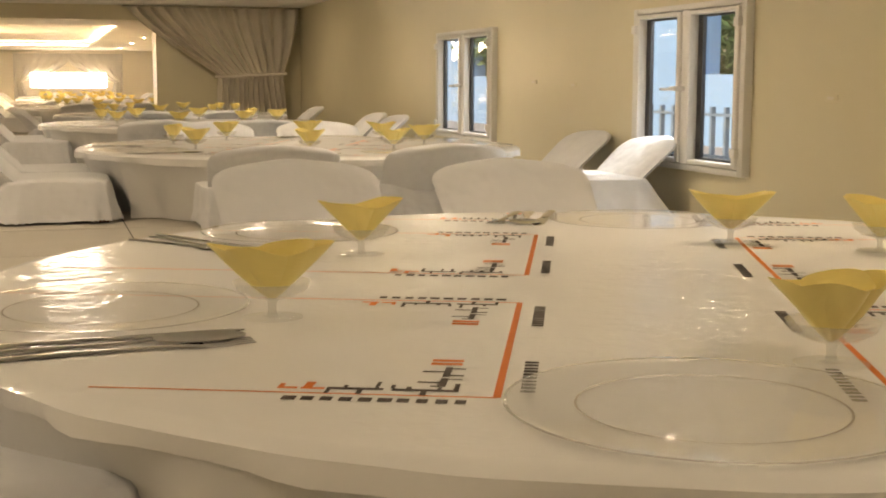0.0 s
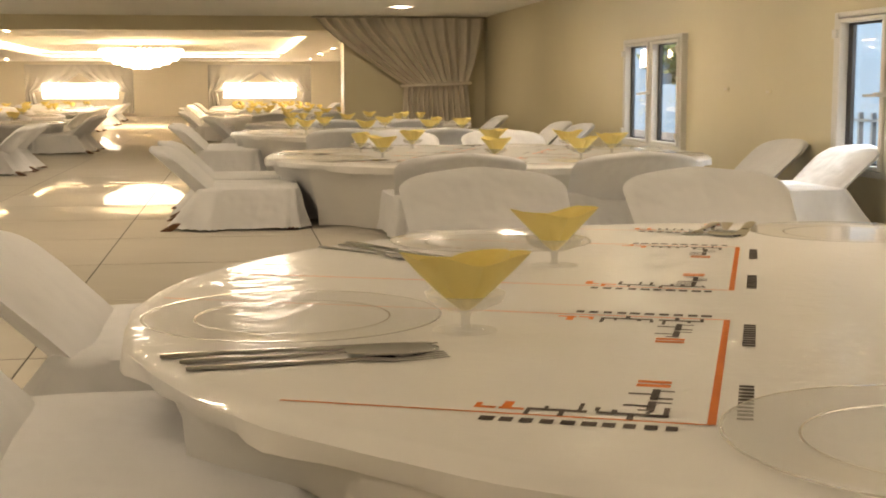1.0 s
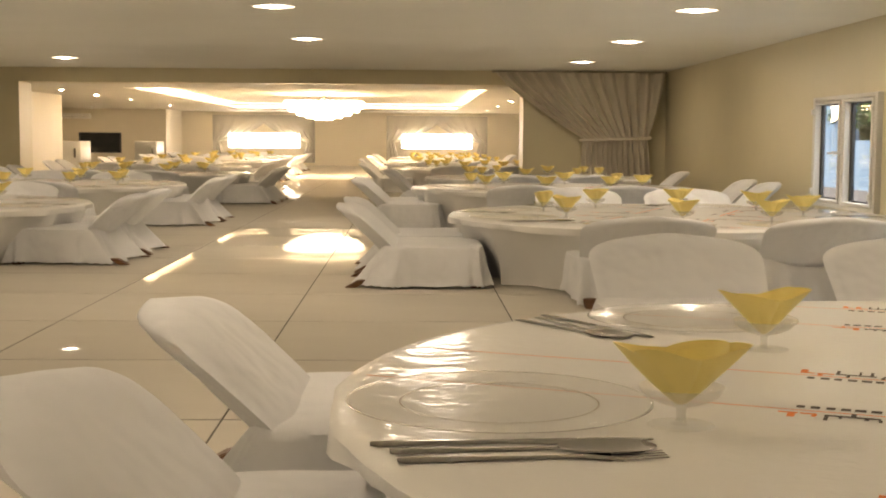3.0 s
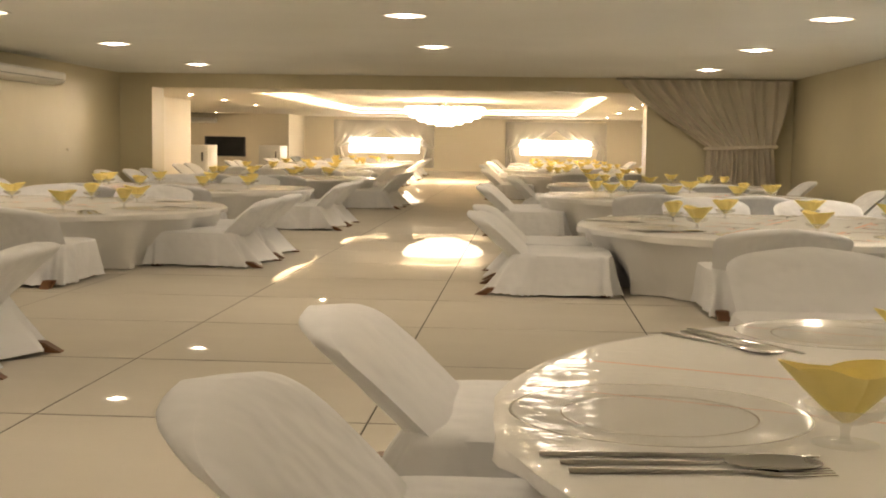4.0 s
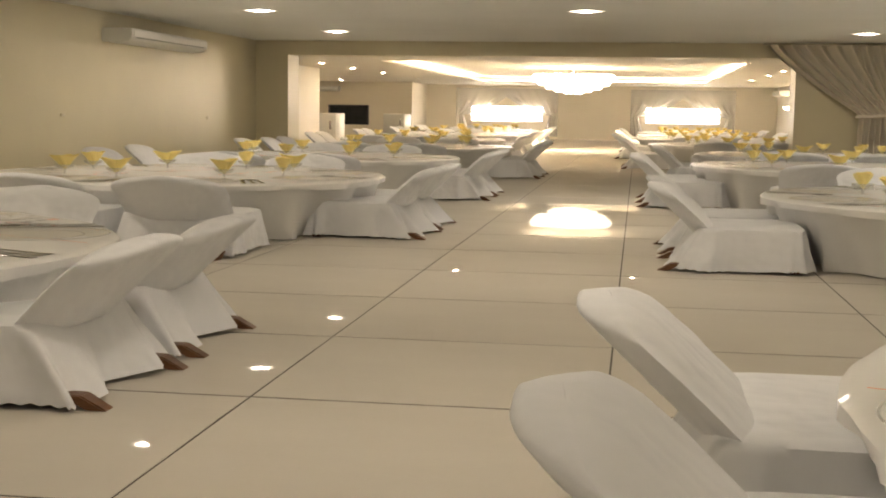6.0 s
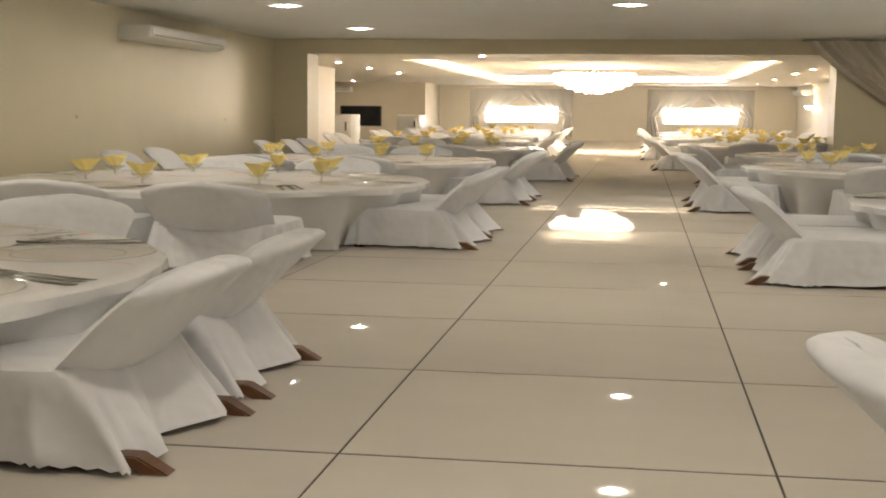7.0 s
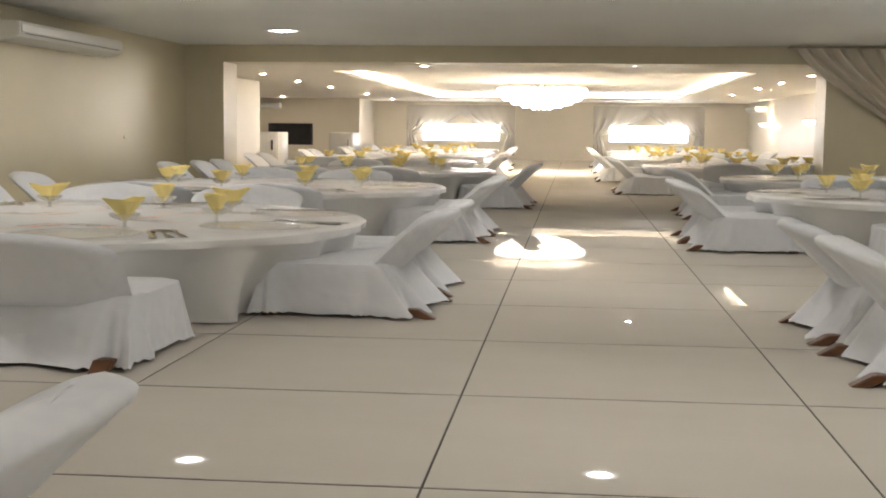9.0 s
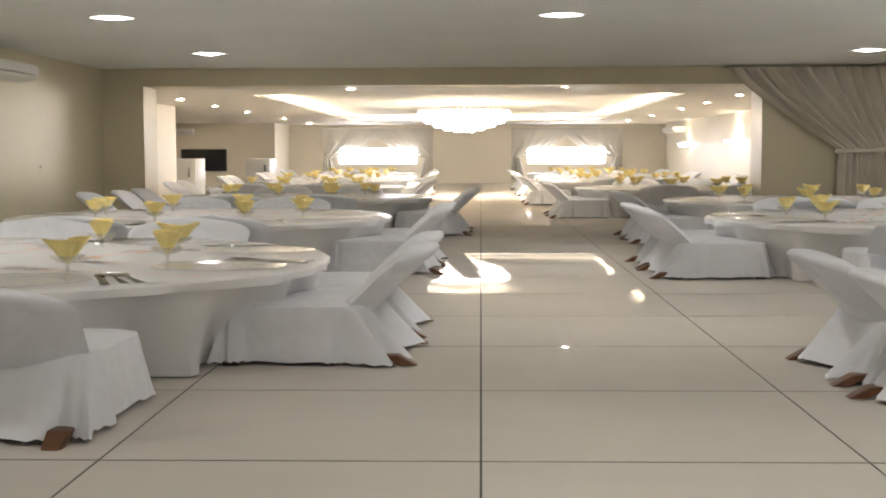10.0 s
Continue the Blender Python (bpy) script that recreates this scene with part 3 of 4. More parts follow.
def chair_skirt(bm, seed):
    """Seat cover with its skirt: rounded seat, falling cloth with pleats and a scalloped hem."""
    rng = random.Random(seed)
    ph = [rng.uniform(0, 6.28) for _ in range(4)]
    n = 112
    def outline(k, hx, y0, y1, r):
        # rounded rectangle by angle
        a = 2 * math.pi * k / n
        ca, sa = math.cos(a), math.sin(a)
        e = 0.26
        x = hx * math.copysign(abs(ca) ** e, ca)
        y = (y0 + y1) / 2 + (y1 - y0) / 2 * math.copysign(abs(sa) ** e, sa)
        return x, y, ca, sa
    rows = []
    levels = [(0.485, 0.0), (0.487, 0.6), (0.482, 0.9), (0.465, 1.0), (0.43, 1.012), (0.34, 1.02), (0.24, 1.03), (0.14, 1.045), (0.06, 1.06), (0.030, 1.065)]
    for z, s in levels:
        row = []
        fall = max(0.0, (0.465 - z) / 0.41)
        for k in range(n):
            x, y, ca, sa = outline(k, 0.228, -0.13, 0.225, 0.05)
            x, y = x * s, 0.047 + (y - 0.047) * s
            w = 0.015 * fall * (math.sin(9 * ca + ph[0]) + 0.6 * math.sin(14 * sa + ph[1]) + 0.5 * math.sin(23 * ca + 3 * sa + ph[2]))
            if sa < -0.35:  # the back panel flares out to the rear feet, with a box pleat in its middle
                t = min(1.0, (-sa - 0.35) / 0.3)
                y -= t * (0.080 * fall + 0.012) + t * 0.013 * fall * math.cos(x * 46)
                y += t * fall * 0.075 * math.exp(-(x / 0.022) ** 2)
            w += 0.006 * fall * noise.noise(Vector((ca * 4 + ph[0], sa * 4, z * 14)))
            x += w * ca
            y += w * sa
            zz = z
            if z < 0.05:
                zz = z + 0.016 * abs(math.sin(k * math.pi / 2)) - 0.008 + 0.006 * math.sin(k * 0.21 + ph[3])
            row.append(bm.verts.new((x, y, zz)))
        rows.append(row)
    grid_faces(bm, rows[1:], True)
    c = bm.verts.new((0, 0.047, 0.489))
    for k in range(n):
        bm.faces.new((rows[1][k], rows[1][(k + 1) % n], c))
    for v in rows[0]:
        bm.verts.remove(v)
    return bm


def chair_leg(bm, rear):
    h = 0.085
    for t0, t1 in ((0.0, 1.0),):
        y0 = -0.264 if rear else 0.195
        y1 = -0.214 if rear else 0.19
        a = [(-0.019, y0 - 0.02, 0), (0.019, y0 - 0.02, 0), (0.019, y0 + 0.022, 0), (-0.019, y0 + 0.022, 0)]
        b = [(-0.022, y1 - 0.02, h), (0.022, y1 - 0.02, h), (0.022, y1 + 0.022, h), (-0.022, y1 + 0.022, h)]
        va, vb = [bm.verts.new(p) for p in a], [bm.verts.new(p) for p in b]
        grid_faces(bm, [va, vb], True)
        bm.faces.new(va[::-1])
        bm.faces.new(vb)
        bmesh.ops.bevel(bm, geom=list(bm.edges), offset=0.004, segments=2, affect="EDGES")
    return bm


CHAIR_LABEL = "banquet chair in a white stretch cover with wooden feet"


def chair(seed):
    th = empty("banquet_chair", pose(0, 0, 0), CHAIR_LABEL, "chair", "chairs round the tables")
    part("back_cover", chair_back(bmesh.new()), M["cloth"], th, wide=True, smooth=70)
    part("seat_cover", chair_skirt(bmesh.new(), seed), M["cloth"], th, wide=True, smooth=60)
    slot = lathe(bmesh.new(), [(0, 0.004), (0.010, 0.003), (0.013, 0.0), (0, -0.001)], 14)
    for v in slot.verts:
        v.co = Vector((v.co.x * 0.5, -v.co.z, v.co.y * 3.0)) + Vector((0.01, 0, 0))
        v.co = Vector((v.co.x, v.co.y - 0.2365 - 0.336 * (v.co.z), v.co.z + 0.66))
    part("slit", slot, M["seal"], th, "dark slit in the back of the cover", wide=True)
    rear = mesh_of("rear_leg", chair_leg(bmesh.new(), True), M["wood"], True)
    fore = mesh_of("front_leg", chair_leg(bmesh.new(), False), M["wood"], True)
    for me, x in ((rear, -0.19), (rear, 0.19), (fore, -0.19), (fore, 0.19)):
        o = new("leg", me)
        o.parent = th
        o.location = (x * WIDE, 0, 0)
    return th


# ---------------------------------------------------------------- furniture: tables and what stands on them
TABLE_R, TABLE_H = 0.905, 0.75


def tablecloth_mesh(seed):
    rng = random.Random(seed)
    ph = [rng.uniform(0, 6.28) for _ in range(5)]
    bm = bmesh.new()
    n = 160
    rows = []
    for z, r, amp in ((0.745, 0.3, 0), (0.745, 0.86, 0), (0.743, 0.895, 0), (0.730, 0.905, 0.002), (0.69, 0.897, 0.005), (0.60, 0.880, 0.014), (0.48, 0.862, 0.030), (0.32, 0.838, 0.050), (0.15, 0.818, 0.068), (0.012, 0.81, 0.080)):
        row = []
        for k in range(n):
            a = 2 * math.pi * k / n
            w = 1.1 - 2.2 * abs(math.sin(7.5 * a + ph[0] + 0.9 * math.sin(2 * a))) ** 0.8 + 0.5 * math.sin(19 * a + ph[1]) + 0.4 * math.sin(5 * a + ph[2])
            rr = r + amp * w * 0.55
            row.append(bm.verts.new((rr * math.cos(a), rr * math.sin(a), z)))
        rows.append(row)
    grid_faces(bm, rows, True)
    bm.faces.new(rows[0][::-1])
    return bm


def film_mesh(seed):
    """The clear printed film over the cloth: flat on top, crinkled where it falls over the rim."""
    rng = random.Random(seed)
    ph = [rng.uniform(0, 6.28) for _ in range(4)]
    bm = bmesh.new()
    n = 192
    rows = []
    for z, r, amp in ((0.7485, 0.30, 0), (0.7490, 0.60, 0.0), (0.7488, 0.80, 0.0), (0.748, 0.885, 0.001), (0.742, 0.904, 0.001), (0.722, 0.914, 0.0018), (0.690, 0.912, 0.004), (0.655, 0.908, 0.007)):
        row = []
        for k in range(n):
            a = 2 * math.pi * k / n
            w = math.sin(17 * a + ph[0]) + 0.7 * math.sin(29 * a + ph[1] + math.sin(3 * a)) + 0.5 * math.sin(47 * a + ph[2])
            rr = r + amp * w
            zz = z + (0.010 * math.sin(7 * a + ph[3]) if z < 0.66 else 0)
            row.append(bm.verts.new((rr * math.cos(a), rr * math.sin(a), zz)))
        rows.append(row)
    grid_faces(bm, rows, True)
    bm.faces.new(rows[0][::-1])
    return bm


def bars(bm, x, y, ang, length, height, n, seed, z=0.7505, script=False):
    """Unreadable print: strokes in a row, over a joined base stroke where it stands for script."""
    rng = random.Random(seed)
    c, s = math.cos(ang), math.sin(ang)

    def stroke(u0, v0, u1, v1, zz):
        q = [(u0, v0), (u1, v0), (u1, v1), (u0, v1)]
        bm.faces.new([bm.verts.new((x + c * a - s * b, y + s * a + c * b, zz)) for a, b in q])

    u, step = -length / 2, length / n
    if script:
        stroke(u, 0.22 * height, u + 0.40 * length, 0.42 * height, z)
        stroke(u + 0.46 * length, 0.22 * height, u + 0.93 * length, 0.42 * height, z)
    for i in range(n):
        if script:
            w, h0 = step * rng.uniform(0.22, 0.4), 0.42 * height
            h1 = height * rng.choice((0.62, 0.75, 1.0, 1.0))
            if rng.random() < 0.3:
                h0, h1 = -0.15 * height, 0.22 * height
        else:
            w, h0, h1 = step * rng.uniform(0.55, 0.75), 0.0, height
        stroke(u, h0, u + w, h1, z)
        u += step


def line(bm, x0, y0, x1, y1, w, z=0.7500):
    d = Vector((x1 - x0, y1 - y0, 0)).normalized() * w / 2
    nrm = Vector((-d.y, d.x, 0))
    a, b = Vector((x0, y0, z)), Vector((x1, y1, z))
    bm.faces.new([bm.verts.new(p) for p in (a - nrm, b - nrm, b + nrm, a + nrm)])


def film_print(seed):
    """Print on the film: upright orange rules in facing pairs, each corner with script, a row of strokes and a long thin rule."""
    org, blk = bmesh.new(), bmesh.new()
    d, e = Vector((0.392, 0.920, 0)), Vector((0.920, -0.392, 0))
    start = Vector((-0.232, -0.155, 0))
    up, side = math.atan2(d.y, d.x), math.atan2(e.y, e.x)
    inside = lambda p: p.length < 0.83
    k = 0
    for c, way in ((-1.07, -1), (-0.725, 1), (0.0, -1), (0.345, 1)):
        for j in range(-2, 3):
            top = start + e * c + d * (0.70 * j)
            low = top - d * 0.475
            k += 1
            if inside(top) and inside(low):
                line(org, top.x, top.y, low.x, low.y, 0.007)
            for q, sgn in ((top, 1), (low, -1)):
                if not inside(q):
                    continue
                far = q + e * way * 0.70
                while far.length > 0.885:
                    far -= e * way * 0.02
                line(org, q.x, q.y, far.x, far.y, 0.0035)
                turn = side if sgn < 0 else side + math.pi
                m = q + e * way * 0.088 + d * 0.006 * -sgn
                bars(blk, m.x, m.y, turn, 0.125, 0.040, 9, seed + k, script=True)
                m = q + e * way * 0.10 + d * 0.012 * sgn + d * (0.014 if sgn > 0 else -0.014)
                bars(blk, m.x, m.y, turn, 0.165, 0.014, 10, seed + k + 40)
                m = q + e * way * 0.172 + d * 0.006 * -sgn
                bars(org, m.x, m.y, turn, 0.045, 0.034, 2, seed + k + 160, 0.7504, script=True)
                m = q - d * sgn * 0.085 - e * way * 0.032
                bars(blk, m.x, m.y, up, 0.13, 0.013, 10, seed + k + 80)
                m = q - d * sgn * 0.075 + e * way * 0.040
                bars(blk, m.x, m.y, up, 0.085, 0.034, 6, seed + k + 120, script=True)
                m = q - d * sgn * 0.135 + e * way * 0.040
                bars(org, m.x, m.y, up, 0.03, 0.030, 2, seed + k + 200, 0.7504)
    return org, blk


def table(seed, printed):
    th = empty("banquet_table", pose(0, 0, 0), "round banquet table under a white floor-length cloth", "table", "banquet tables")
    part("tabletop", lathe(bmesh.new(), [(0, 0.738), (0.88, 0.738), (0.88, 0.712), (0, 0.712)], 48), M["wood"], th, wide=True)
    leg = mesh_of("leg", lathe(bmesh.new(), [(0.02, 0), (0.02, 0.715)], 8), M["steel"], True)
    for a in range(4):
        o = new("leg", leg)
        o.parent = th
        o.location = (0.5 * WIDE * math.cos(a * 1.571 + 0.78), 0.5 * WIDE * math.sin(a * 1.571 + 0.78), 0)
    cl = empty("tablecloth", pose(0, 0, 0), "white floor-length tablecloth with soft folds", "tablecloth", "tablecloths")
    part("cloth", tablecloth_mesh(seed), M["linen"], cl, wide=True, smooth=60)
    fi = empty("table_film", pose(0, 0, 0), "glossy clear film printed in orange and black over the cloth", "table film", "table films")
    part("film", film_mesh(seed + 1), M["sheet"], fi, wide=True, smooth=50)
    org, blk = film_print(seed)
    tagged(part("orange_print", org, M["orange"], fi, "orange rules and strokes", wide=True), kind="stuff")
    tagged(part("black_print", blk, M["black"], fi, "black strokes of lettering", wide=True), kind="stuff")
    return th, cl, fi


def plate():
    th = empty("dinner_plate", pose(0, 0, 0), "glossy clear dinner plate on the table film", "plate", "dinner plates")
    part("plate", lathe(bmesh.new(), [(0, 0.003), (0.0954, 0.003), (0.1113, 0.004), (0.1251, 0.007), (0.1590, 0.0125), (0.1696, 0.014), (0.1728, 0.013), (0.1696, 0.0115), (0.1251, 0.004), (0.1060, 0.001), (0, 0.001)], 56), M["plate"], th, wide=True, smooth=50)
    part("rim", lathe(bmesh.new(), [(0.1701, 0.0142), (0.1728, 0.0145), (0.1736, 0.0130), (0.1707, 0.0125), (0.1701, 0.0142)], 56), M["rim"], th, "clear shining rim", wide=True, smooth=60)
    part("well_ring", lathe(bmesh.new(), [(0.1113, 0.0043), (0.1121, 0.0050), (0.1132, 0.0050), (0.1136, 0.0044)], 56), M["trimglass"], th, "thin line round the well", wide=True, smooth=60)
    return th


M["trimglass"] = surface("plate_line", (0.55, 0.50, 0.42), (0.5, 0.46, 0.4), 1.0, 0.2)


def goblet():
    th = empty("goblet", pose(0, 0, 0), "clear stemmed glass standing on the table film", "glass", "goblets")
    part("bowl", lathe(bmesh.new(), [(0.004, 0.062), (0.018, 0.066), (0.030, 0.080), (0.041, 0.100), (0.045, 0.130), (0.0436, 0.130), (0.0398, 0.101), (0.0288, 0.082), (0.017, 0.069), (0, 0.0665)], 28), M["glass"], th, wide=True, smooth=60)
    part("stem", lathe(bmesh.new(), [(0.012, 0.006), (0.006, 0.012), (0.0048, 0.034), (0.006, 0.056), (0.008, 0.063)], 14), M["glass"], th, wide=True, smooth=60)
    part("foot", lathe(bmesh.new(), [(0, 0.0005), (0.034, 0.0005), (0.036, 0.002), (0.030, 0.004), (0.012, 0.0075), (0, 0.008)], 28), M["glass"], th, wide=True, smooth=60)
    return th


def napkin(seed):
    """Folded napkin standing in the glass: a cone of cloth that opens into points."""
    rng = random.Random(seed)
    th = empty("folded_napkin", pose(0, 0, 0), "yellow folded napkin fanned out of a glass", "napkin", "folded napkins")
    for layer in range(2):
        bm = bmesh.new()
        rows = []
        n, mr = 48, 14
        off = 0.5 * layer + rng.uniform(-0.3, 0.3)
        for i in range(mr):
            v = i / (mr - 1)
            row = []
            for k in range(n):
                a = 2 * math.pi * k / n
                tip = abs(math.cos(a - off)) ** 1.2
                top = 0.232 + (0.034 if layer == 0 else 0.040) * tip ** 2.2 - 0.010 * layer
                z = 0.072 + v * (top - 0.072)
                r = (0.005 + 0.066 * v ** 0.85) * (0.55 + 0.45 * tip) * (1.0 - 0.12 * layer)
                if z < 0.128:
                    r = min(r, 0.004 + 0.030 * min(1.0, (z - 0.068) / 0.05))
                r *= 1 + 0.05 * math.sin(6 * a + 4 * v + off)
                row.append(bm.verts.new((r * math.cos(a), 0.75 * r * math.sin(a), z + 0.003 * math.sin(5 * a + off))))
            rows.append(row)
        grid_faces(bm, rows, True)
        bm.faces.new(rows[0][::-1])
        part("fold", bm, M["napkin"], th, wide=True, smooth=55)
    return th


def ribbon(bm, pts, t=0.002):
    """A bar of cutlery through stations (y, half width, z)."""
    rows = []
    for y, h, z in pts:
        rows.append([bm.verts.new(p) for p in ((-h, y, z), (-h * 0.6, y, z + t), (h * 0.6, y, z + t), (h, y, z), (h * 0.6, y, z - t * 0.4), (-h * 0.6, y, z - t * 0.4))])
    grid_faces(bm, rows, True)
    bm.faces.new(rows[0][::-1])
    bm.faces.new(rows[-1])
    return bm


HANDLE = [(-0.10, 0.0075, 0.003), (-0.095, 0.0095, 0.003), (-0.06, 0.008, 0.003), (0.0, 0.0045, 0.005), (0.03, 0.004, 0.007)]


def enlarged(bm):
    """Table cutlery of the large size."""
    for v in bm.verts:
        v.co.x *= 1.25
        v.co.y *= 1.28
    return bm


def fork():
    th = empty("fork", pose(0, 0, 0), "polished steel fork lying on the table film", "fork", "forks")
    part("handle", enlarged(ribbon(bmesh.new(), HANDLE + [(0.045, 0.010, 0.006), (0.058, 0.0125, 0.004)])), M["steel"], th, wide=True, smooth=60)
    for x in (-0.0105, -0.0035, 0.0035, 0.0105):
        part("tine", enlarged(ribbon(bmesh.new(), [(0.056, 0.002, 0.004), (0.075, 0.0018, 0.004), (0.098, 0.0010, 0.009)], 0.0015)), M["steel"], th, m=pose(1.25 * x * WIDE, 0, 0), wide=True)
    return th


def spoon():
    th = empty("spoon", pose(0, 0, 0), "polished steel spoon lying on the table film", "spoon", "spoons")
    part("handle", enlarged(ribbon(bmesh.new(), HANDLE)), M["steel"], th, wide=True, smooth=60)
    bm = bmesh.new()
    rows = []
    for i in range(7):
        q = i / 6
        rows.append([bm.verts.new((0.025 * q * math.cos(a), 0.064 + 0.038 * q * math.sin(a), 0.0015 + 0.0085 * q * q)) for a in [2 * math.pi * k / 24 for k in range(24)]])
    grid_faces(bm, rows[1:], True)
    bm.faces.new(rows[1][::-1])
    for v in rows[0]:
        bm.verts.remove(v)
    part("bowl", enlarged(bm), M["steel"], th, wide=True, smooth=60)
    return th


def knife():
    th = empty("knife", pose(0, 0, 0), "polished steel table knife on the table film", "knife", "knives")
    part("handle", enlarged(ribbon(bmesh.new(), [(-0.11, 0.007, 0.003), (-0.10, 0.009, 0.003), (-0.03, 0.0075, 0.003), (-0.005, 0.0065, 0.003)], 0.004)), M["steel"], th, wide=True, smooth=60)
    part("blade", enlarged(ribbon(bmesh.new(), [(-0.006, 0.006, 0.003), (0.01, 0.009, 0.003), (0.08, 0.0095, 0.003), (0.10, 0.007, 0.003), (0.11, 0.002, 0.003)], 0.0015)), M["steel"], th, wide=True, smooth=40)
    return th


# ---------------------------------------------------------------- the plan of the furniture (plan units)
TS = -0.15      # table tops lie this much nearer in the plan


def furniture_shift(y):
    return -0.03 - min(0.33, 0.035 * max(0.0, y + 0.5))


proto_chair = [chair(1), chair(2), chair(3)]
proto_table = [table(3, True), table(9, True)]
proto = dict(plate=plate(), goblet=goblet(), fork=fork(), spoon=spoon(), knife=knife())
proto_napkin = [napkin(1), napkin(2), napkin(4)]
used = set()
rng = random.Random(11)


def place(ob, m):
    """The first call moves the thing itself, later ones copy it."""
    if ob in used:
        return copy_thing(ob, m)
    used.add(ob)
    ob.matrix_basis = m
    return ob


def put_chair(x, y, facing):
    """facing: degrees of the way the sitter looks, 0 along +y."""
    return place(rng.choice(proto_chair), pose(x * K, (y + furniture_shift(y)) * K, 0, 0, 0, facing + rng.uniform(-2, 2)))


def setting(cx, cy, ang, glass=None):
    """One place at a table: plate, cutlery and glass, seen from the chair at angle ang."""
    def spot(rad, side, turn=0.0, z=TABLE_H):
        a = math.radians(ang)
        x = cx * K + (rad * math.cos(a) - side * math.sin(a)) * WIDE
        y = (cy + TS) * K + (rad * math.sin(a) + side * math.cos(a)) * WIDE
        return pose(x, y, z, 0, 0, ang + 90 + turn)
    jit = lambda s: rng.uniform(-s, s)
    place(proto["plate"], spot(0.722, 0.0))
    place(proto["knife"], spot(0.735, 0.188 + jit(0.006), jit(4)))
    place(proto["spoon"], spot(0.730, 0.222 + jit(0.006), jit(5)))
    place(proto["fork"], spot(0.725, 0.256 + jit(0.006), jit(6)))
    g = spot(0.52 + jit(0.03), 0.10 + jit(0.04), jit(60), TABLE_H + 0.001)
    if glass:
        g = pose((cx + glass[0]) * K, (cy + TS + glass[1]) * K, TABLE_H + 0.001, 0, 0, glass[2])
    place(proto["goblet"], g)
    place(rng.choice(proto_napkin), g)


def put_table(cx, cy, k, angles, glasses={}):
    m = pose(cx * K, (cy + TS) * K, 0)
    for ob in proto_table[k % 2]:
        place(ob, m)
    for a in angles:
        setting(cx, cy, a, glasses.get(a))


EIGHT = [22, 67, 112, 157, 202, 247, 292, 337]


def chairs_round(cx, cy, near=True, far=True, left=True, right=True, dx=0.80, dy=0.85, dfar=0.72):
    for s in (-0.225, 0.225):
        if right:
            put_chair(cx + dx, cy + s, 90)
        if left:
            put_chair(cx - dx, cy + s, -90)
        if near:
            put_chair(cx + s * 1.1, cy - dy, 0)
        if far:
            put_chair(cx + s * 1.1, cy + dfar, 180)


# dining room, east side
put_table(1.655, -3.11, 0, [4, 64, 119, 184, 249, 314],
          {184: (-0.48, -0.15, 10), 119: (-0.28, 0.29, 25), 64: (0.285, 0.27, -20), 249: (-0.06, -0.50, 15)})
for x, y, f in ((0.86, -2.86, -90), (0.835, -3.43, -90), (1.53, -1.86, 180), (2.03, -1.95, 180)):
    put_chair(x, y, f)
put_table(1.88, 0.20, 1, EIGHT)
for x, y, f in ((0.965, -0.20, -90), (0.965, 0.30, -90), (1.62, -0.66, 0), (2.15, -0.66, 0), (1.70, 1.18, 180), (2.20, 1.18, 180), (2.76, -0.05, 90), (2.76, -0.60, 90)):
    put_chair(x, y, f)
put_table(1.75, 2.88, 0, EIGHT)
chairs_round(1.75, 2.88, dx=0.86, right=False)
for y in (2.45, 2.95):
    put_chair(2.64, y, 90)
put_table(1.85, 4.85, 1, EIGHT)
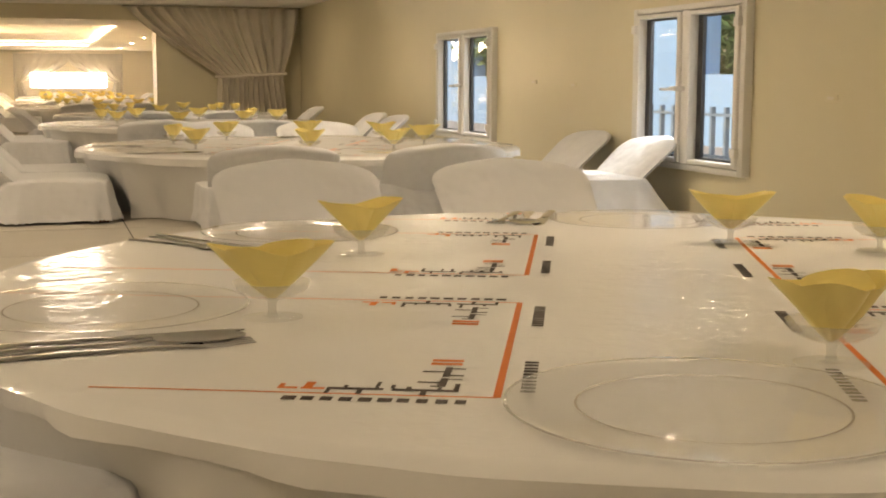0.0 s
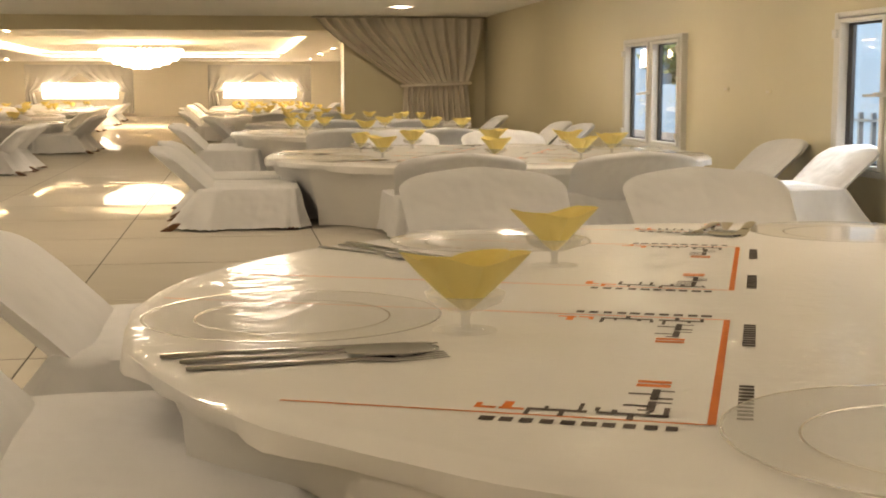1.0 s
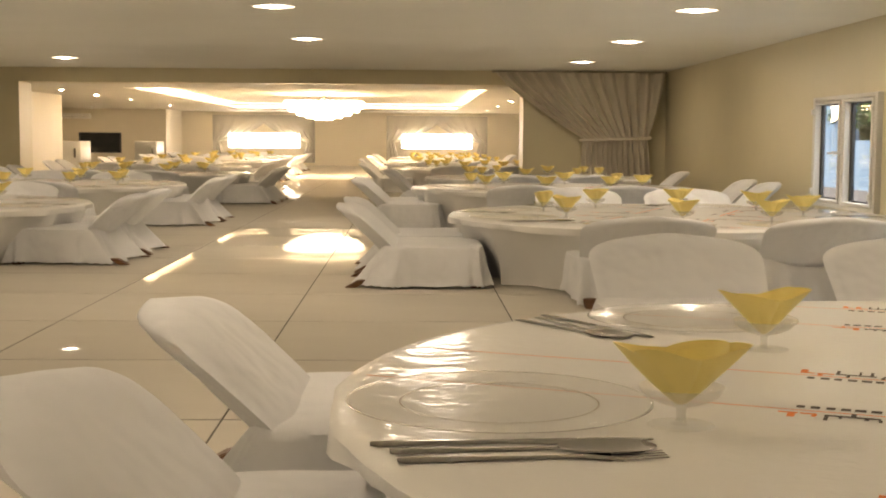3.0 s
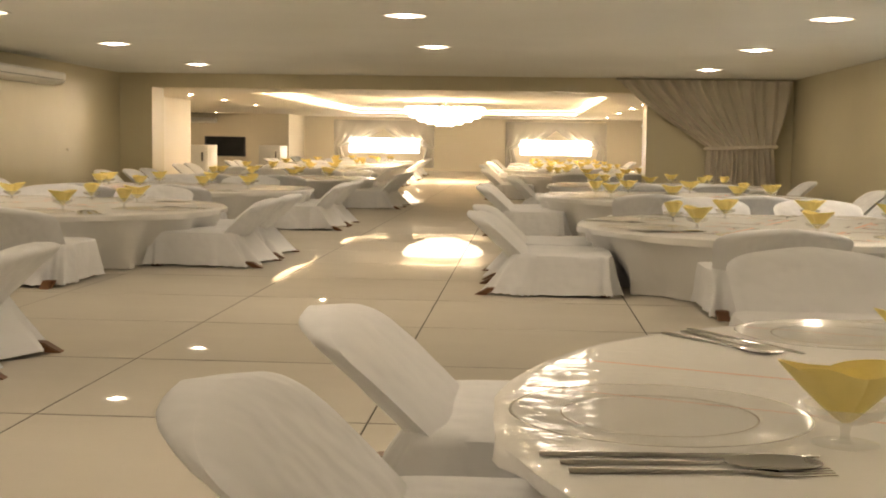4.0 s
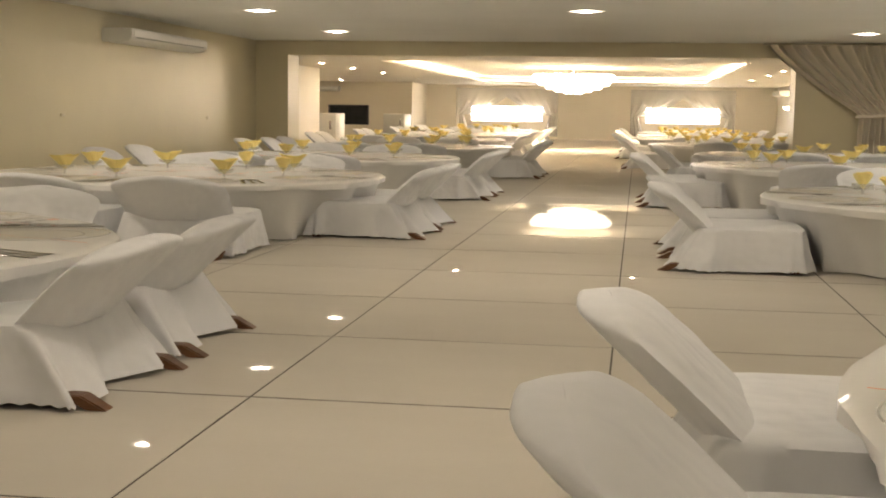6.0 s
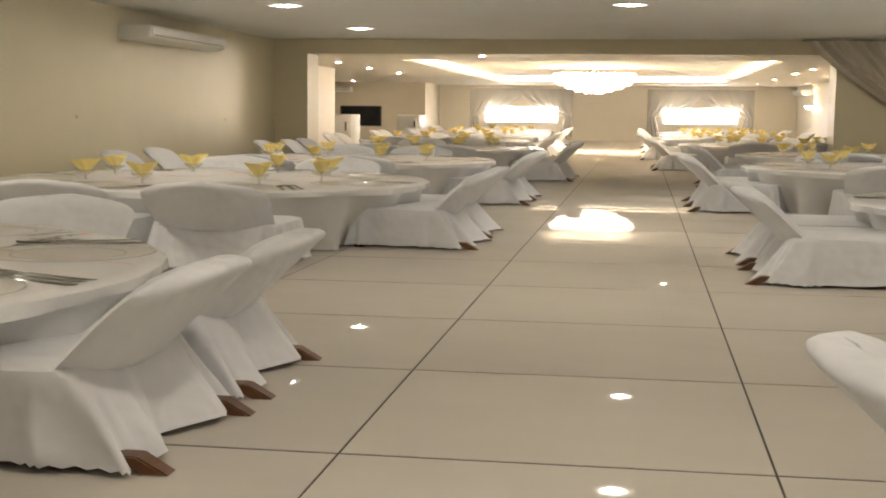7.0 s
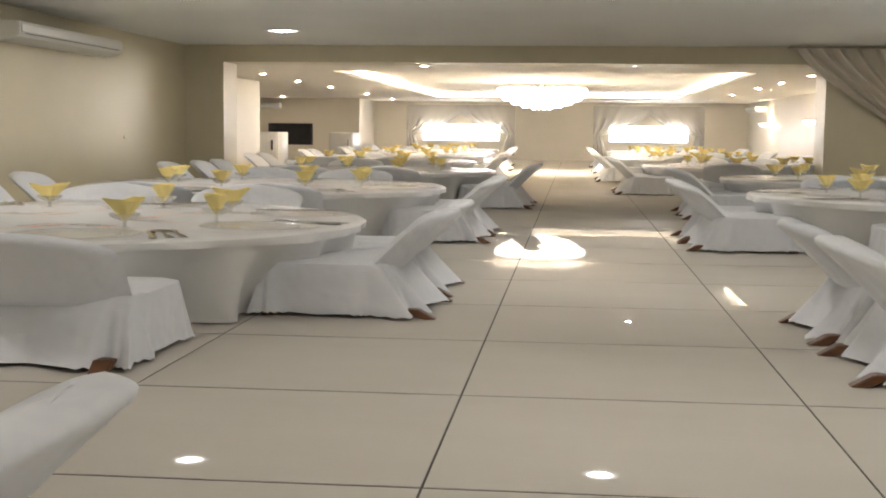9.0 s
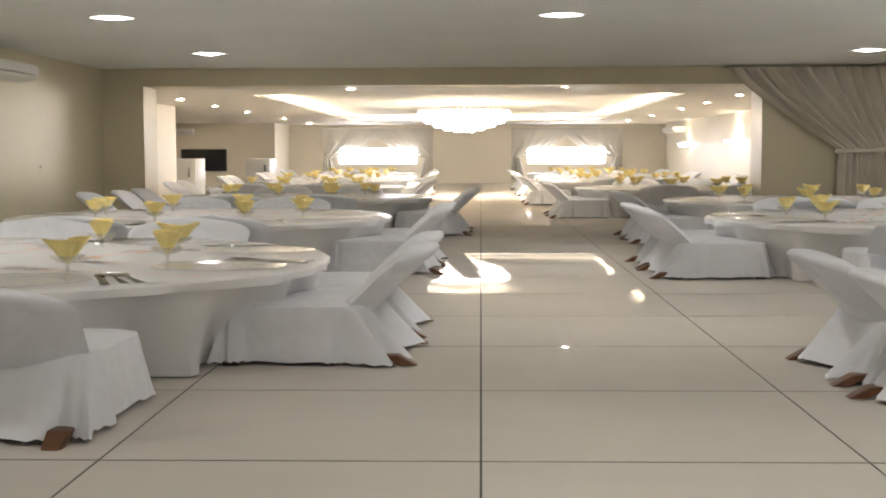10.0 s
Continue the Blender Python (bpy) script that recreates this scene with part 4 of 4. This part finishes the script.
chairs_round(1.85, 4.85, far=False, right=False, dx=0.82)
put_chair(2.66, 4.9, 90)
# dining room, west side
put_table(-1.20, -2.05, 0, EIGHT)
chairs_round(-1.22, -2.11, dx=0.78, left=False)
put_table(-1.20, 0.78, 1, EIGHT)
chairs_round(-1.20, 0.78, dx=0.81, near=False, left=False)
for x in (-1.36, -0.865):
    put_chair(x, -0.25, 0)
put_table(-1.20, 3.07, 0, EIGHT)
chairs_round(-1.20, 3.07, dx=0.80, left=False)
for y in (2.25, 2.85, 4.95):
    put_chair(-2.02, y, -90)
# through the opening
put_table(-1.12, 5.6, 1, EIGHT)
chairs_round(-1.12, 5.6, dx=0.82)
for k, (x, y) in enumerate(((1.55, 7.7), (1.45, 10.3), (1.45, 12.9), (1.45, 15.4), (-1.45, 8.2), (-1.55, 10.8), (-1.6, 13.3), (-1.7, 15.8))):
    put_table(x, y, k, EIGHT)
    chairs_round(x, y)


# ---------------------------------------------------------------- floor of large polished tiles, last
def floor():
    T = 0.6 * K
    base = new("floor", mesh_of("floor", box(bmesh.new(), RX0 - TH, WY0 - TH, -0.3, HX1 + TH, HY1 + TH, -0.003), M["grout"]))
    tagged(base, "polished cream porcelain floor tiles with dark joints", "floor", kind="structure")
    g, gy = 0.007, 0.013
    me = mesh_of("tile", box(bmesh.new(), g, gy, -0.003, T - g, T - gy, 0.0), M["tile"])
    rest = []
    for i in range(-9, 6):
        for j in range(-13, 32):
            if i < -5 and j < 9:
                continue
            x, y = i * T, j * T
            if -5 <= i <= 4 and -9 <= j <= 15:
                o = new("tile", me)
                o.parent = base
                o.location = (x, y, 0)
            else:
                rest.append((x, y))
    bm = bmesh.new()
    for x, y in rest:
        a = [bm.verts.new((x + dx, y + dy, 0)) for dx, dy in ((g, gy), (T - g, gy), (T - g, T - gy), (g, T - gy))]
        b = [bm.verts.new((v.co.x, v.co.y, -0.003)) for v in a]
        bm.faces.new(a)
        grid_faces(bm, [b, a], True)
    o = part("far_tiles", bm, M["tile"], base)
    tagged(o, kind="stuff")


floor()
